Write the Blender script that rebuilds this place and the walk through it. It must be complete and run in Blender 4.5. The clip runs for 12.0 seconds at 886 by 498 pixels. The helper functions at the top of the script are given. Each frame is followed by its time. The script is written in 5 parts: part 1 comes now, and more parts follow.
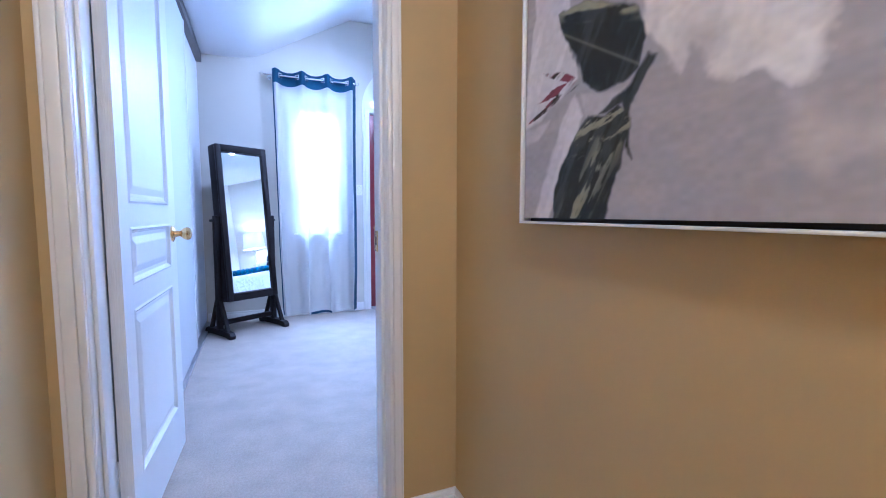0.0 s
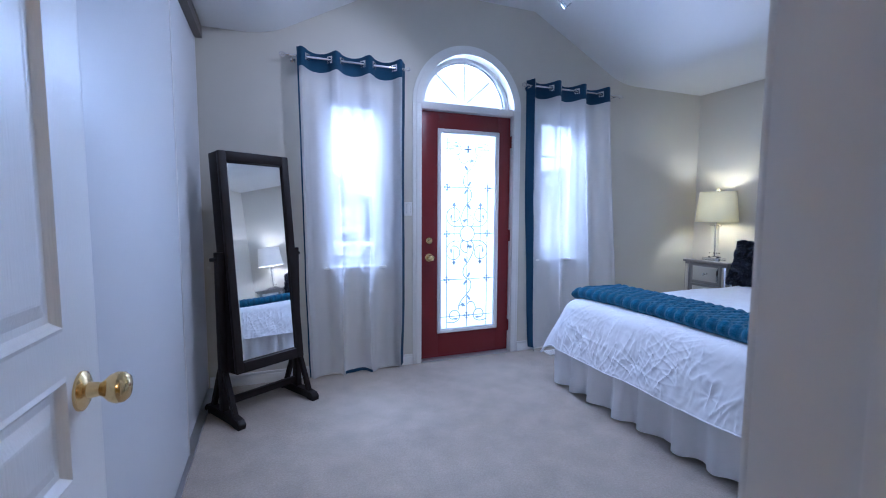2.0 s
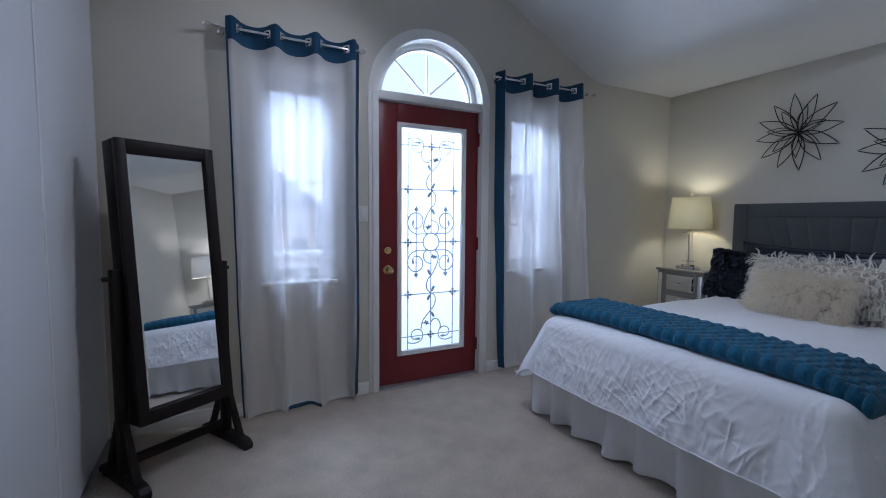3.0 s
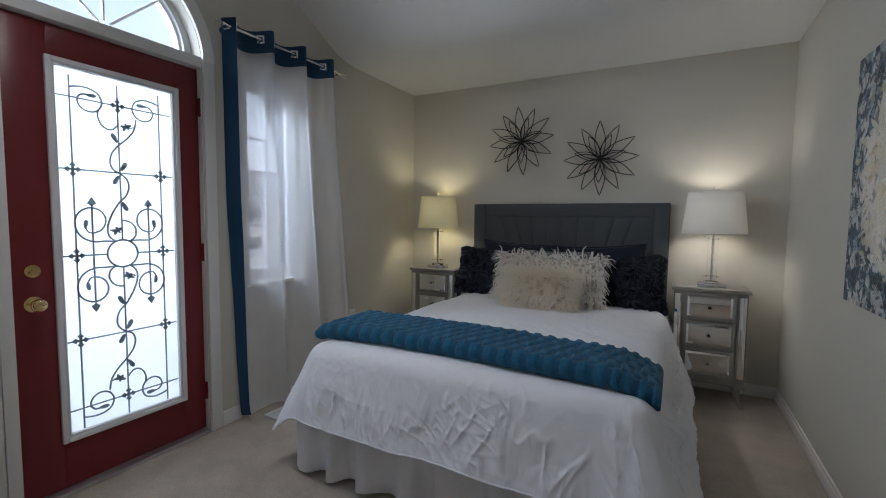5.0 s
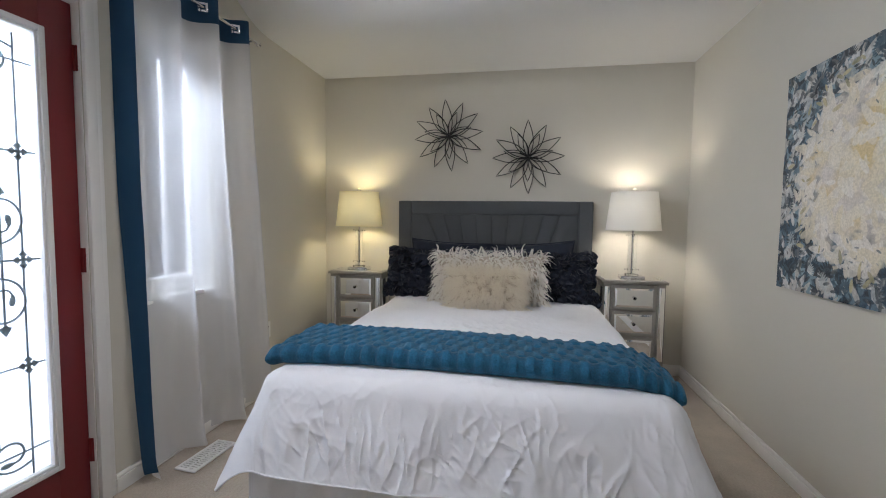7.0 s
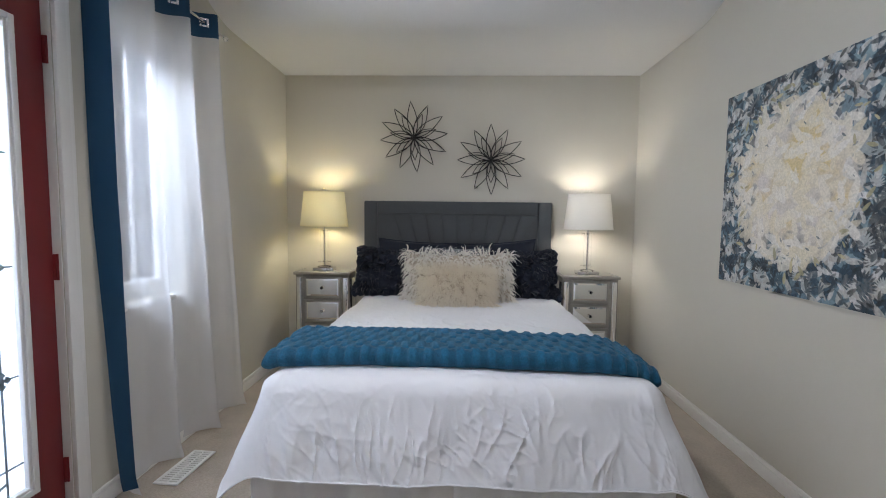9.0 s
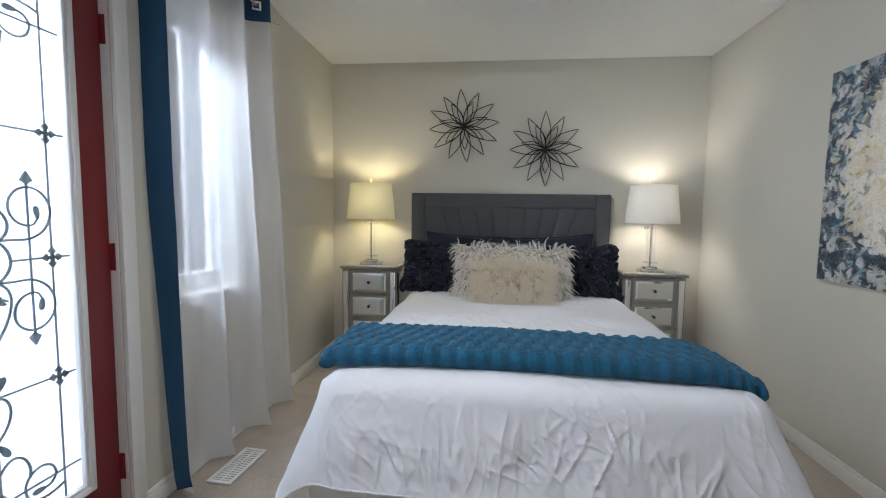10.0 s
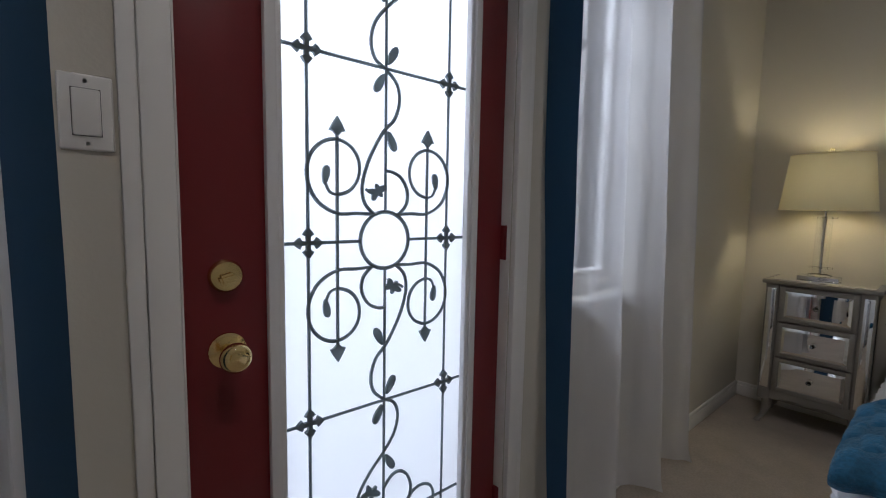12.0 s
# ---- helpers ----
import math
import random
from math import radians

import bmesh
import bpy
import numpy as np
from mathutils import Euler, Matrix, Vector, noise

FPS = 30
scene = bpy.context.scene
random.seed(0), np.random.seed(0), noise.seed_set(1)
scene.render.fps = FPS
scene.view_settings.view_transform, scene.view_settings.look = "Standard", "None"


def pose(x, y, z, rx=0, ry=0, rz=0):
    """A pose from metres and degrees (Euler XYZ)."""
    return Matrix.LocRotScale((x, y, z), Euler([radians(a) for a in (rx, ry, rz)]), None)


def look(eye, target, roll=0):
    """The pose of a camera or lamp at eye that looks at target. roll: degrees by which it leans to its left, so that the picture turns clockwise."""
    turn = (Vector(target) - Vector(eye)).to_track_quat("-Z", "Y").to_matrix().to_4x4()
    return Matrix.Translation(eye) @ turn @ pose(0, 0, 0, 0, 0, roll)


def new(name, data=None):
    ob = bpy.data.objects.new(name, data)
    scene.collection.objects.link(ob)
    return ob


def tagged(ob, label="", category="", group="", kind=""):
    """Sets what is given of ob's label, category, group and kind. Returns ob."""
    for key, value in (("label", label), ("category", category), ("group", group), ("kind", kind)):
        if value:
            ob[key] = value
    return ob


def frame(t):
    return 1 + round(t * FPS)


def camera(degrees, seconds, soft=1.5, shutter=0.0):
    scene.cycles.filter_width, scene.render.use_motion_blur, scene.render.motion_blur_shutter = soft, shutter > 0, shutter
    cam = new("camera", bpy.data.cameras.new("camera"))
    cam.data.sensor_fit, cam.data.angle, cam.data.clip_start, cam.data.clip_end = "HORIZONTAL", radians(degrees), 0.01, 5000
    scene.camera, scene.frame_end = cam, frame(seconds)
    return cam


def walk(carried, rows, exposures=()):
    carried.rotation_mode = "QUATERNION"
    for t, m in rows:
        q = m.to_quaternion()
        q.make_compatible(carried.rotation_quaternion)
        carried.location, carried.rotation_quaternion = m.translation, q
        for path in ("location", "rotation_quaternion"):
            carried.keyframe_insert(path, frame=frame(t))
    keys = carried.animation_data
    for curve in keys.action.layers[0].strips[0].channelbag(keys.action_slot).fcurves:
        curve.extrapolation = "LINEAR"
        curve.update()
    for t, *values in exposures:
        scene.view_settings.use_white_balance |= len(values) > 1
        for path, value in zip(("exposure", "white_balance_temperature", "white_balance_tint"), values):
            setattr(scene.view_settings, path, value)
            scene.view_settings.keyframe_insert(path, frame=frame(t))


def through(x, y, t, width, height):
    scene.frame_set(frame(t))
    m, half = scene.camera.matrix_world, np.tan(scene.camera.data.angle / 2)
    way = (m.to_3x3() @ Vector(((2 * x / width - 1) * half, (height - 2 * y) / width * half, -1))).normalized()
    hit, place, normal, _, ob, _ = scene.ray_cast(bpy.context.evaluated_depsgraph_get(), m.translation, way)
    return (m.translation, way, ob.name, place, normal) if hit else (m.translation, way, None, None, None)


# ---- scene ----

cam = camera(90.6, 12.0, soft=1.0, shutter=0.1)
PATH = [
    (0, (-1.117, -4.618, 1.029), (-0.337, -2.783, 0.866), 0.1),
    (0.5, (-1.12, -4.267, 1.105), (-0.381, -2.417, 0.931), 0.3),
    (1, (-1.123, -3.972, 1.18), (-0.4, -2.116, 1.003), 0.3),
    (1.5, (-1.145, -3.684, 1.234), (-0.425, -1.825, 1.063), 0.5),
    (2, (-1.134, -3.394, 1.247), (-0.408, -1.539, 1.078), 0.3),
    (2.5, (-1.092, -3.157, 1.254), (-0.33, -1.315, 1.095), 0.4),
    (4.5, (-0.754, -2.524, 1.249), (0.861, -1.354, 1.107), 0.5),
    (5, (-0.734, -2.377, 1.248), (1.027, -1.441, 1.11), 0.6),
    (5.5, (-0.741, -2.204, 1.25), (1.111, -1.462, 1.117), 0.6),
    (6, (-0.694, -2.055, 1.218), (1.213, -1.466, 1.081), 0.6),
    (6.5, (-0.647, -1.898, 1.207), (1.292, -1.427, 1.069), 0.7),
    (7, (-0.684, -1.77, 1.227), (1.281, -1.42, 1.093), 0.7),
    (7.5, (-0.773, -1.649, 1.257), (1.212, -1.435, 1.131), 0.6),
    (9.5, (-0.793, -1.477, 1.241), (1.2, -1.413, 1.095), 0.7),
    (10, (-0.644, -1.384, 1.221), (1.338, -1.171, 1.057), 0.8),
    (10.5, (-0.493, -1.329, 1.192), (1.402, -0.715, 1.017), 1.1),
    (11, (-0.352, -1.125, 1.136), (1.396, -0.168, 0.967), 1.1),
    (11.5, (-0.233, -0.975, 1.139), (1.302, 0.295, 0.965), 0.9),
    (12, (-0.146, -0.861, 1.142), (1.15, 0.65, 0.953), 1.1),
]
# seconds, stops, kelvin, tint
EXPOSURES = [
    (0.0, 2.3, 3980, 21), (0.5, 2.2, 3980, 24), (1.0, 1.95, 4050, 24), (1.5, 1.6, 4300, 23), (2.0, 1.1, 4600, 20), (2.5, 0.6, 4900, 18),
    (4.5, 0.12, 5800, 12), (5.5, 0.25, 6050, 13), (6.0, 0.6, 6130, 13), (6.5, 0.85, 6180, 14), (7.5, 0.98, 6230, 14), (9.5, 1.02, 6040, 13), (10.5, 0.9, 6050, 10), (11.0, 0.42, 6070, 13), (12.0, -0.22, 6300, 16),
]
walk(cam, [(t, look(eye, target, roll)) for t, eye, target, roll in PATH], EXPOSURES)

# ---- world, sun, large lights ----
world = bpy.data.worlds.new("overcast_sky")
scene.world = world
world.use_nodes = True
wn, wl = world.node_tree.nodes, world.node_tree.links
sky = wn.new("ShaderNodeTexSky")
sky.sky_type, sky.sun_disc = "NISHITA", False
sky.sun_elevation, sky.sun_rotation = radians(38), radians(200)
sky.air_density, sky.dust_density, sky.ozone_density = 1.0, 3.0, 1.5
wl.new(sky.outputs["Color"], wn["Background"].inputs["Color"])
wn["Background"].inputs["Strength"].default_value = 0.15

sun_data = bpy.data.lights.new("sun", "SUN")
sun_data.energy, sun_data.angle, sun_data.color = 0.8, radians(14), (1.0, 0.97, 0.92)
sun = new("sun", sun_data)
sun.matrix_world = look((0, 0, 0), (-0.3, 0.75, -0.62))


def area(name, eye, target, w, h, watts, colour):
    d = bpy.data.lights.new(name, "AREA")
    d.shape, d.size, d.size_y, d.energy, d.color = "RECTANGLE", w, h, watts, colour
    ob = new(name, d)
    ob.matrix_world = look(eye, target)
    return ob


def bulb(name, place, watts, colour, r):
    d = bpy.data.lights.new(name, "POINT")
    d.energy, d.color, d.shadow_soft_size = watts, colour, r
    ob = new(name, d)
    ob.location = place
    return ob


DAY = (0.80, 0.90, 1.0)
area("daylight_door", (0.42, 0.42, 1.45), (0.42, -1, 0.95), 0.70, 1.60, 1.8, DAY)
area("daylight_arch", (0.405, 0.21, 2.30), (0.405, -1, 2.2), 0.80, 0.42, 13, DAY)
area("daylight_window_west", (-0.53, 0.95, 2.75), (-0.53, -0.2, 1.35), 0.70, 0.90, 66, DAY)
area("daylight_window_east", (1.34, 0.95, 2.75), (1.34, -0.2, 1.35), 0.70, 0.90, 44, DAY)
# added warm light for the hall, from an assumed lamp out of view
bulb("hall_light", (-1.05, -5.2, 2.30), 10, (1.0, 0.78, 0.48), 0.10)

# the lit heads of the ceiling spotlight bar: along the bar, tilt, sideways tilt
SPOT_BAR = pose(0.38, -0.93, 2.96, 0, 0, 25)
SPOTS = ((-0.28, 34, 30, 15), (-0.02, -18, 2, 20), (0.26, -30, -26, 16))
for x, tx, ty, watts in SPOTS:
    d = bpy.data.lights.new("spot_light", "SPOT")
    d.energy, d.color, d.spot_size, d.spot_blend, d.shadow_soft_size = watts, (1.0, 0.95, 0.90), radians(146), 0.9, 0.045
    new("spot_light", d).matrix_world = SPOT_BAR @ pose(x, 0, -0.20, tx, ty, 0) @ pose(0, 0, -0.215)

# ---- small tools ----
def thing(name, label, category, at=(0, 0, 0, 0, 0, 0), group="", kind=""):
    ob = new(name)
    ob.empty_display_size = 0.1
    ob.matrix_world = pose(*at)
    return tagged(ob, label, category, group, kind)


def finish(bm, name, material, smooth=True):
    bmesh.ops.recalc_face_normals(bm, faces=bm.faces)
    me = bpy.data.meshes.new(name)
    bm.to_mesh(me)
    bm.free()
    me.materials.append(material)
    if smooth:
        me.polygons.foreach_set("use_smooth", [True] * len(me.polygons))
        me.set_sharp_from_angle(angle=radians(35))
    return me


def part(name, bm, material, parent, label="", smooth=True):
    ob = new(name, finish(bm, name, material, smooth))
    ob.parent = parent
    return tagged(ob, label)


def solo(name, bm, material, label, category, kind="", group="", smooth=True):
    return tagged(new(name, finish(bm, name, material, smooth)), label, category, group, kind)


def box(bm, x0, y0, z0, x1, y1, z1, bevel=0.0, seg=2):
    m = Matrix.LocRotScale(((x0 + x1) / 2, (y0 + y1) / 2, (z0 + z1) / 2), None, (abs(x1 - x0), abs(y1 - y0), abs(z1 - z0)))
    vs = bmesh.ops.create_cube(bm, size=1.0, matrix=m)["verts"]
    if bevel:
        es = {e for v in vs for e in v.link_edges}
        bmesh.ops.bevel(bm, geom=list(es), offset=bevel, segments=seg, affect="EDGES", profile=0.5)
    return bm


def boxes(*items, bevel=0.0, seg=2):
    bm = bmesh.new()
    for it in items:
        box(bm, *it, bevel=bevel, seg=seg)
    return bm


def bar(bm, a, b, w, d, bevel=0.004):
    """A square bar from a to b."""
    a, b = Vector(a), Vector(b)
    q = (b - a).to_track_quat("Z", "Y")
    m = Matrix.LocRotScale((a + b) / 2, q, (w, d, (b - a).length))
    vs = bmesh.ops.create_cube(bm, size=1.0, matrix=m)["verts"]
    if bevel:
        bmesh.ops.bevel(bm, geom=list({e for v in vs for e in v.link_edges}), offset=bevel, segments=2, affect="EDGES")
    return bm


def lathe(bm, profile, n=24, at=(0, 0, 0), axis="Z", caps=True):
    """Turns (radius, height) pairs about an axis through at."""
    turn = {"Z": Matrix.Identity(3), "Y": Matrix.Rotation(radians(90), 3, "X"), "X": Matrix.Rotation(radians(90), 3, "Y")}[axis]
    rings = []
    for r, h in profile:
        rings.append([bm.verts.new(Vector(at) + turn @ Vector((r * math.cos(2 * math.pi * k / n), r * math.sin(2 * math.pi * k / n), h))) for k in range(n)])
    for a, b in zip(rings, rings[1:]):
        for k in range(n):
            bm.faces.new((a[k], a[(k + 1) % n], b[(k + 1) % n], b[k]))
    if caps:
        for ring, (r, h) in ((rings[0], profile[0]), (rings[-1], profile[-1])):
            if r > 1e-5:
                bm.faces.new(ring)
    return bm


def tube(bm, pts, r, n=6, closed=False, flat=1.0):
    """A round wire along points; flat squeezes it along the wire's side."""
    pts = [Vector(p) for p in pts]
    count, rings, up = len(pts), [], None
    for k, p in enumerate(pts):
        a = pts[(k - 1) % count] if closed or k else p
        b = pts[(k + 1) % count] if closed or k < count - 1 else p
        t = (b - a).normalized() if (b - a).length > 1e-9 else Vector((0, 0, 1))
        if up is None:
            up = t.orthogonal().normalized()
        up = (up - t * up.dot(t)).normalized() if (up - t * up.dot(t)).length > 1e-6 else t.orthogonal().normalized()
        side = t.cross(up)
        rings.append([bm.verts.new(p + r * (math.cos(2 * math.pi * j / n) * up + flat * math.sin(2 * math.pi * j / n) * side)) for j in range(n)])
    pairs = list(zip(rings, rings[1:])) + ([(rings[-1], rings[0])] if closed else [])
    for a, b in pairs:
        for j in range(n):
            bm.faces.new((a[j], a[(j + 1) % n], b[(j + 1) % n], b[j]))
    if not closed:
        bm.faces.new(rings[0])
        bm.faces.new(rings[-1])
    return bm


def prism(bm, outline, y0, y1, plane="xz"):
    """A flat outline given an extent along the third axis."""
    def at(u, v, w):
        return {"xz": (u, w, v), "xy": (u, v, w), "yz": (w, u, v)}[plane]
    a = [bm.verts.new(at(u, v, y0)) for u, v in outline]
    b = [bm.verts.new(at(u, v, y1)) for u, v in outline]
    n = len(outline)
    for k in range(n):
        bm.faces.new((a[k], a[(k + 1) % n], b[(k + 1) % n], b[k]))
    bm.faces.new(a)
    bm.faces.new(b[::-1])
    return bm


def sheet(bm, nu, nv, fn, closed_u=False):
    """A grid of points fn(u, v), u and v from 0 to 1."""
    rows = [[bm.verts.new(fn(i / nu, j / nv)) for i in range(nu + (0 if closed_u else 1))] for j in range(nv + 1)]
    for a, b in zip(rows, rows[1:]):
        for i in range(nu):
            k = (i + 1) % len(a)
            bm.faces.new((a[i], a[k], b[k], b[i]))
    return bm


def fbm(x, y=0.0, z=0.0, octaves=3):
    return noise.fractal(Vector((x, y, z)), 1.0, 2.0, octaves)

# ---- materials ----
def mat(name, colour, rough=0.6, metal=0.0, spread=0.06, scale=3.0, grain=0.0, grain_scale=200.0, bump=0.0, bump_scale=120.0, stretch=(1, 1, 1), sheen=0.0, coat=0.0):
    """Base colour varied at two scales, with uneven gloss and fine relief."""
    m = bpy.data.materials.new(name)
    m.use_nodes = True
    nt = m.node_tree
    n, l = nt.nodes, nt.links
    p = n["Principled BSDF"]
    co = n.new("ShaderNodeTexCoord")
    mp = n.new("ShaderNodeMapping")
    mp.inputs["Scale"].default_value = stretch
    l.new(co.outputs["Object"], mp.inputs["Vector"])
    big = n.new("ShaderNodeTexNoise")
    big.inputs["Scale"].default_value, big.inputs["Detail"].default_value = scale, 4
    small = n.new("ShaderNodeTexNoise")
    small.inputs["Scale"].default_value, small.inputs["Detail"].default_value = grain_scale, 3
    for t in (big, small):
        l.new(mp.outputs["Vector"], t.inputs["Vector"])
    ramp = n.new("ShaderNodeMix")
    ramp.data_type = "RGBA"
    ramp.inputs[6].default_value = (*[c * (1 - spread) for c in colour], 1)
    ramp.inputs[7].default_value = (*[min(1, c * (1 + spread)) for c in colour], 1)
    l.new(big.outputs["Fac"], ramp.inputs[0])
    out = ramp.outputs[2]
    if grain:
        g = n.new("ShaderNodeMix")
        g.data_type, g.blend_type = "RGBA", "MULTIPLY"
        g.inputs[0].default_value = 1.0
        mr = n.new("ShaderNodeMapRange")
        mr.inputs["From Min"].default_value, mr.inputs["From Max"].default_value = 0.3, 0.7
        mr.inputs["To Min"].default_value, mr.inputs["To Max"].default_value = 1 - grain, 1.0
        l.new(small.outputs["Fac"], mr.inputs["Value"])
        l.new(out, g.inputs[6])
        l.new(mr.outputs["Result"], g.inputs[7])
        out = g.outputs[2]
    l.new(out, p.inputs["Base Color"])
    rr = n.new("ShaderNodeMapRange")
    rr.inputs["To Min"].default_value, rr.inputs["To Max"].default_value = max(0.02, rough * 0.88), min(1, rough * 1.12)
    l.new(big.outputs["Fac"], rr.inputs["Value"])
    l.new(rr.outputs["Result"], p.inputs["Roughness"])
    p.inputs["Metallic"].default_value = metal
    if sheen:
        p.inputs["Sheen Weight"].default_value, p.inputs["Sheen Roughness"].default_value = sheen, 0.4
    if coat:
        p.inputs["Coat Weight"].default_value, p.inputs["Coat Roughness"].default_value = coat, 0.15
    if bump:
        b = n.new("ShaderNodeBump")
        b.inputs["Strength"].default_value, b.inputs["Distance"].default_value = bump, 0.003
        bn = n.new("ShaderNodeTexNoise")
        bn.inputs["Scale"].default_value, bn.inputs["Detail"].default_value = bump_scale, 4
        l.new(mp.outputs["Vector"], bn.inputs["Vector"])
        l.new(bn.outputs["Fac"], b.inputs["Height"])
        l.new(b.outputs["Normal"], p.inputs["Normal"])
    return m


def glass(name, colour=(1, 1, 1), rough=0.0, ior=1.45):
    m = mat(name, colour, rough, spread=0.0)
    p = m.node_tree.nodes["Principled BSDF"]
    p.inputs["Transmission Weight"].default_value, p.inputs["IOR"].default_value = 1.0, ior
    for link in list(p.inputs["Roughness"].links):
        m.node_tree.links.remove(link)
    p.inputs["Roughness"].default_value = rough
    return m


def clear_pane(name):
    """Thin clear glass: lets light straight through, with a faint gloss."""
    m = bpy.data.materials.new(name)
    m.use_nodes = True
    n, l = m.node_tree.nodes, m.node_tree.links
    n.remove(n["Principled BSDF"])
    t, g, mx, f = (n.new(k) for k in ("ShaderNodeBsdfTransparent", "ShaderNodeBsdfGlossy", "ShaderNodeMixShader", "ShaderNodeFresnel"))
    g.inputs["Roughness"].default_value = 0.02
    l.new(f.outputs[0], mx.inputs[0])
    l.new(t.outputs[0], mx.inputs[1])
    l.new(g.outputs[0], mx.inputs[2])
    l.new(mx.outputs[0], n["Material Output"].inputs["Surface"])
    return m


def cloth_through(name, colour, clear, through, weave=900.0, rough=0.9):
    """Thin cloth: part open weave, part light passed on softly, part plain cloth."""
    m = mat(name, colour, rough, spread=0.04, scale=6, grain=0.06, grain_scale=weave, bump=0.15, bump_scale=weave)
    n, l = m.node_tree.nodes, m.node_tree.links
    p, o = n["Principled BSDF"], n["Material Output"]
    tl, tp = n.new("ShaderNodeBsdfTranslucent"), n.new("ShaderNodeBsdfTransparent")
    tl.inputs["Color"].default_value = (*colour, 1)
    a, b = n.new("ShaderNodeMixShader"), n.new("ShaderNodeMixShader")
    a.inputs[0].default_value, b.inputs[0].default_value = through, clear
    l.new(p.outputs[0], a.inputs[1])
    l.new(tl.outputs[0], a.inputs[2])
    l.new(a.outputs[0], b.inputs[1])
    l.new(tp.outputs[0], b.inputs[2])
    l.new(b.outputs[0], o.inputs["Surface"])
    return m


WALL = mat("bedroom_wall_paint", (0.60, 0.57, 0.495), 0.75, spread=0.02, scale=1.5, bump=0.12, bump_scale=160)
HALLWALL = mat("hall_tan_paint", (0.497, 0.360, 0.136), 0.6, spread=0.03, scale=1.5, bump=0.12, bump_scale=160)
CEIL = mat("ceiling_paint", (0.74, 0.735, 0.72), 0.9, spread=0.02, scale=2, bump=0.35, bump_scale=90)
TRIM = mat("white_trim_paint", (0.80, 0.79, 0.76), 0.38, spread=0.02, scale=4, bump=0.05, bump_scale=60)
DOORWHITE = mat("white_door_paint", (0.80, 0.80, 0.79), 0.35, spread=0.02, scale=3, bump=0.25, bump_scale=45, stretch=(6, 6, 0.5))
CLOSET = mat("white_closet_panel", (0.69, 0.70, 0.725), 0.45, spread=0.02, scale=2, bump=0.04, bump_scale=30)
CARPET = mat("cream_carpet", (0.47, 0.41, 0.338), 0.98, spread=0.25, scale=7.0, grain=0.16, grain_scale=95, bump=1.0, bump_scale=150, sheen=0.25)
REDDOOR = mat("red_door_paint", (0.175, 0.013, 0.017), 0.36, spread=0.05, scale=4, bump=0.05, bump_scale=40)
ALU = mat("brushed_aluminium", (0.62, 0.62, 0.63), 0.32, 0.9, spread=0.04, scale=5)
BRASS = mat("polished_brass", (0.80, 0.60, 0.28), 0.16, 1.0, spread=0.05, scale=20)
CHROME = mat("chrome", (0.78, 0.78, 0.80), 0.10, 1.0, spread=0.02, scale=20)
WIRE = mat("black_wire", (0.015, 0.014, 0.014), 0.45, 0.3, spread=0.2, scale=60)
ESPRESSO = mat("espresso_wood", (0.013, 0.009, 0.009), 0.48, spread=0.25, scale=4, bump=0.05, bump_scale=60, stretch=(8, 8, 0.7))
ESPRESSO.node_tree.nodes["Principled BSDF"].inputs["Specular IOR Level"].default_value = 0.25
MIRROR = mat("mirror_glass", (0.92, 0.93, 0.93), 0.015, 1.0, spread=0.0)
SHEER = cloth_through("white_sheer_voile", (0.96, 0.96, 0.985), 0.42, 0.52)
BLUECLOTH = cloth_through("blue_curtain_band", (0.012, 0.055, 0.115), 0.0, 0.12)
# glare over the dark lead lines is put into this light-passing grey
IRON = cloth_through("lead_lines_in_glare", (0.25, 0.31, 0.335), 0.10, 0.40, 60, 0.5)
QUILT = mat("white_cotton_quilt", (0.83, 0.845, 0.89), 0.85, spread=0.02, scale=5, grain=0.05, grain_scale=700, bump=0.45, bump_scale=14, sheen=0.15)
for node in QUILT.node_tree.nodes:
    if node.type == "BUMP":
        node.inputs["Distance"].default_value = 0.012
        weave = node.inputs["Height"].links[0].from_node
        weave.noise_type = "RIDGED_MULTIFRACTAL"
        weave.inputs["Distortion"].default_value = 0.3
SKIRT = mat("white_bed_skirt", (0.82, 0.82, 0.83), 0.9, spread=0.02, scale=5, grain=0.05, grain_scale=900, bump=0.15, bump_scale=500)
THROW = mat("teal_plush_throw", (0.012, 0.113, 0.212), 0.9, spread=0.35, scale=14, grain=0.35, grain_scale=160, bump=1.0, bump_scale=190, sheen=0.12)
# the plush's light and shade by pile direction is put into its colour
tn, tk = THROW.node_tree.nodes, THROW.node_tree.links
nap_shade_at, nap_shade_mix = tn.new("ShaderNodeAttribute"), tn.new("ShaderNodeVectorMath")
nap_shade_at.attribute_name, nap_shade_mix.operation = "nap_shade", "SCALE"
tk.new(tn["Principled BSDF"].inputs["Base Color"].links[0].from_socket, nap_shade_mix.inputs[0])
tk.new(nap_shade_at.outputs["Fac"], nap_shade_mix.inputs["Scale"])
tk.new(nap_shade_mix.outputs[0], tn["Principled BSDF"].inputs["Base Color"])
HEADBOARD = mat("charcoal_linen", (0.095, 0.102, 0.110), 0.92, spread=0.12, scale=6, grain=0.3, grain_scale=500, bump=0.5, bump_scale=600, sheen=0.3)
CREAMBACK = mat("cream_cushion_cloth", (0.62, 0.55, 0.46), 0.9, spread=0.1, scale=20, bump=0.3, bump_scale=300)
NAVY = mat("navy_cotton", (0.009, 0.015, 0.033), 0.85, spread=0.2, scale=9, grain=0.2, grain_scale=600, bump=0.3, bump_scale=500, sheen=0.25)
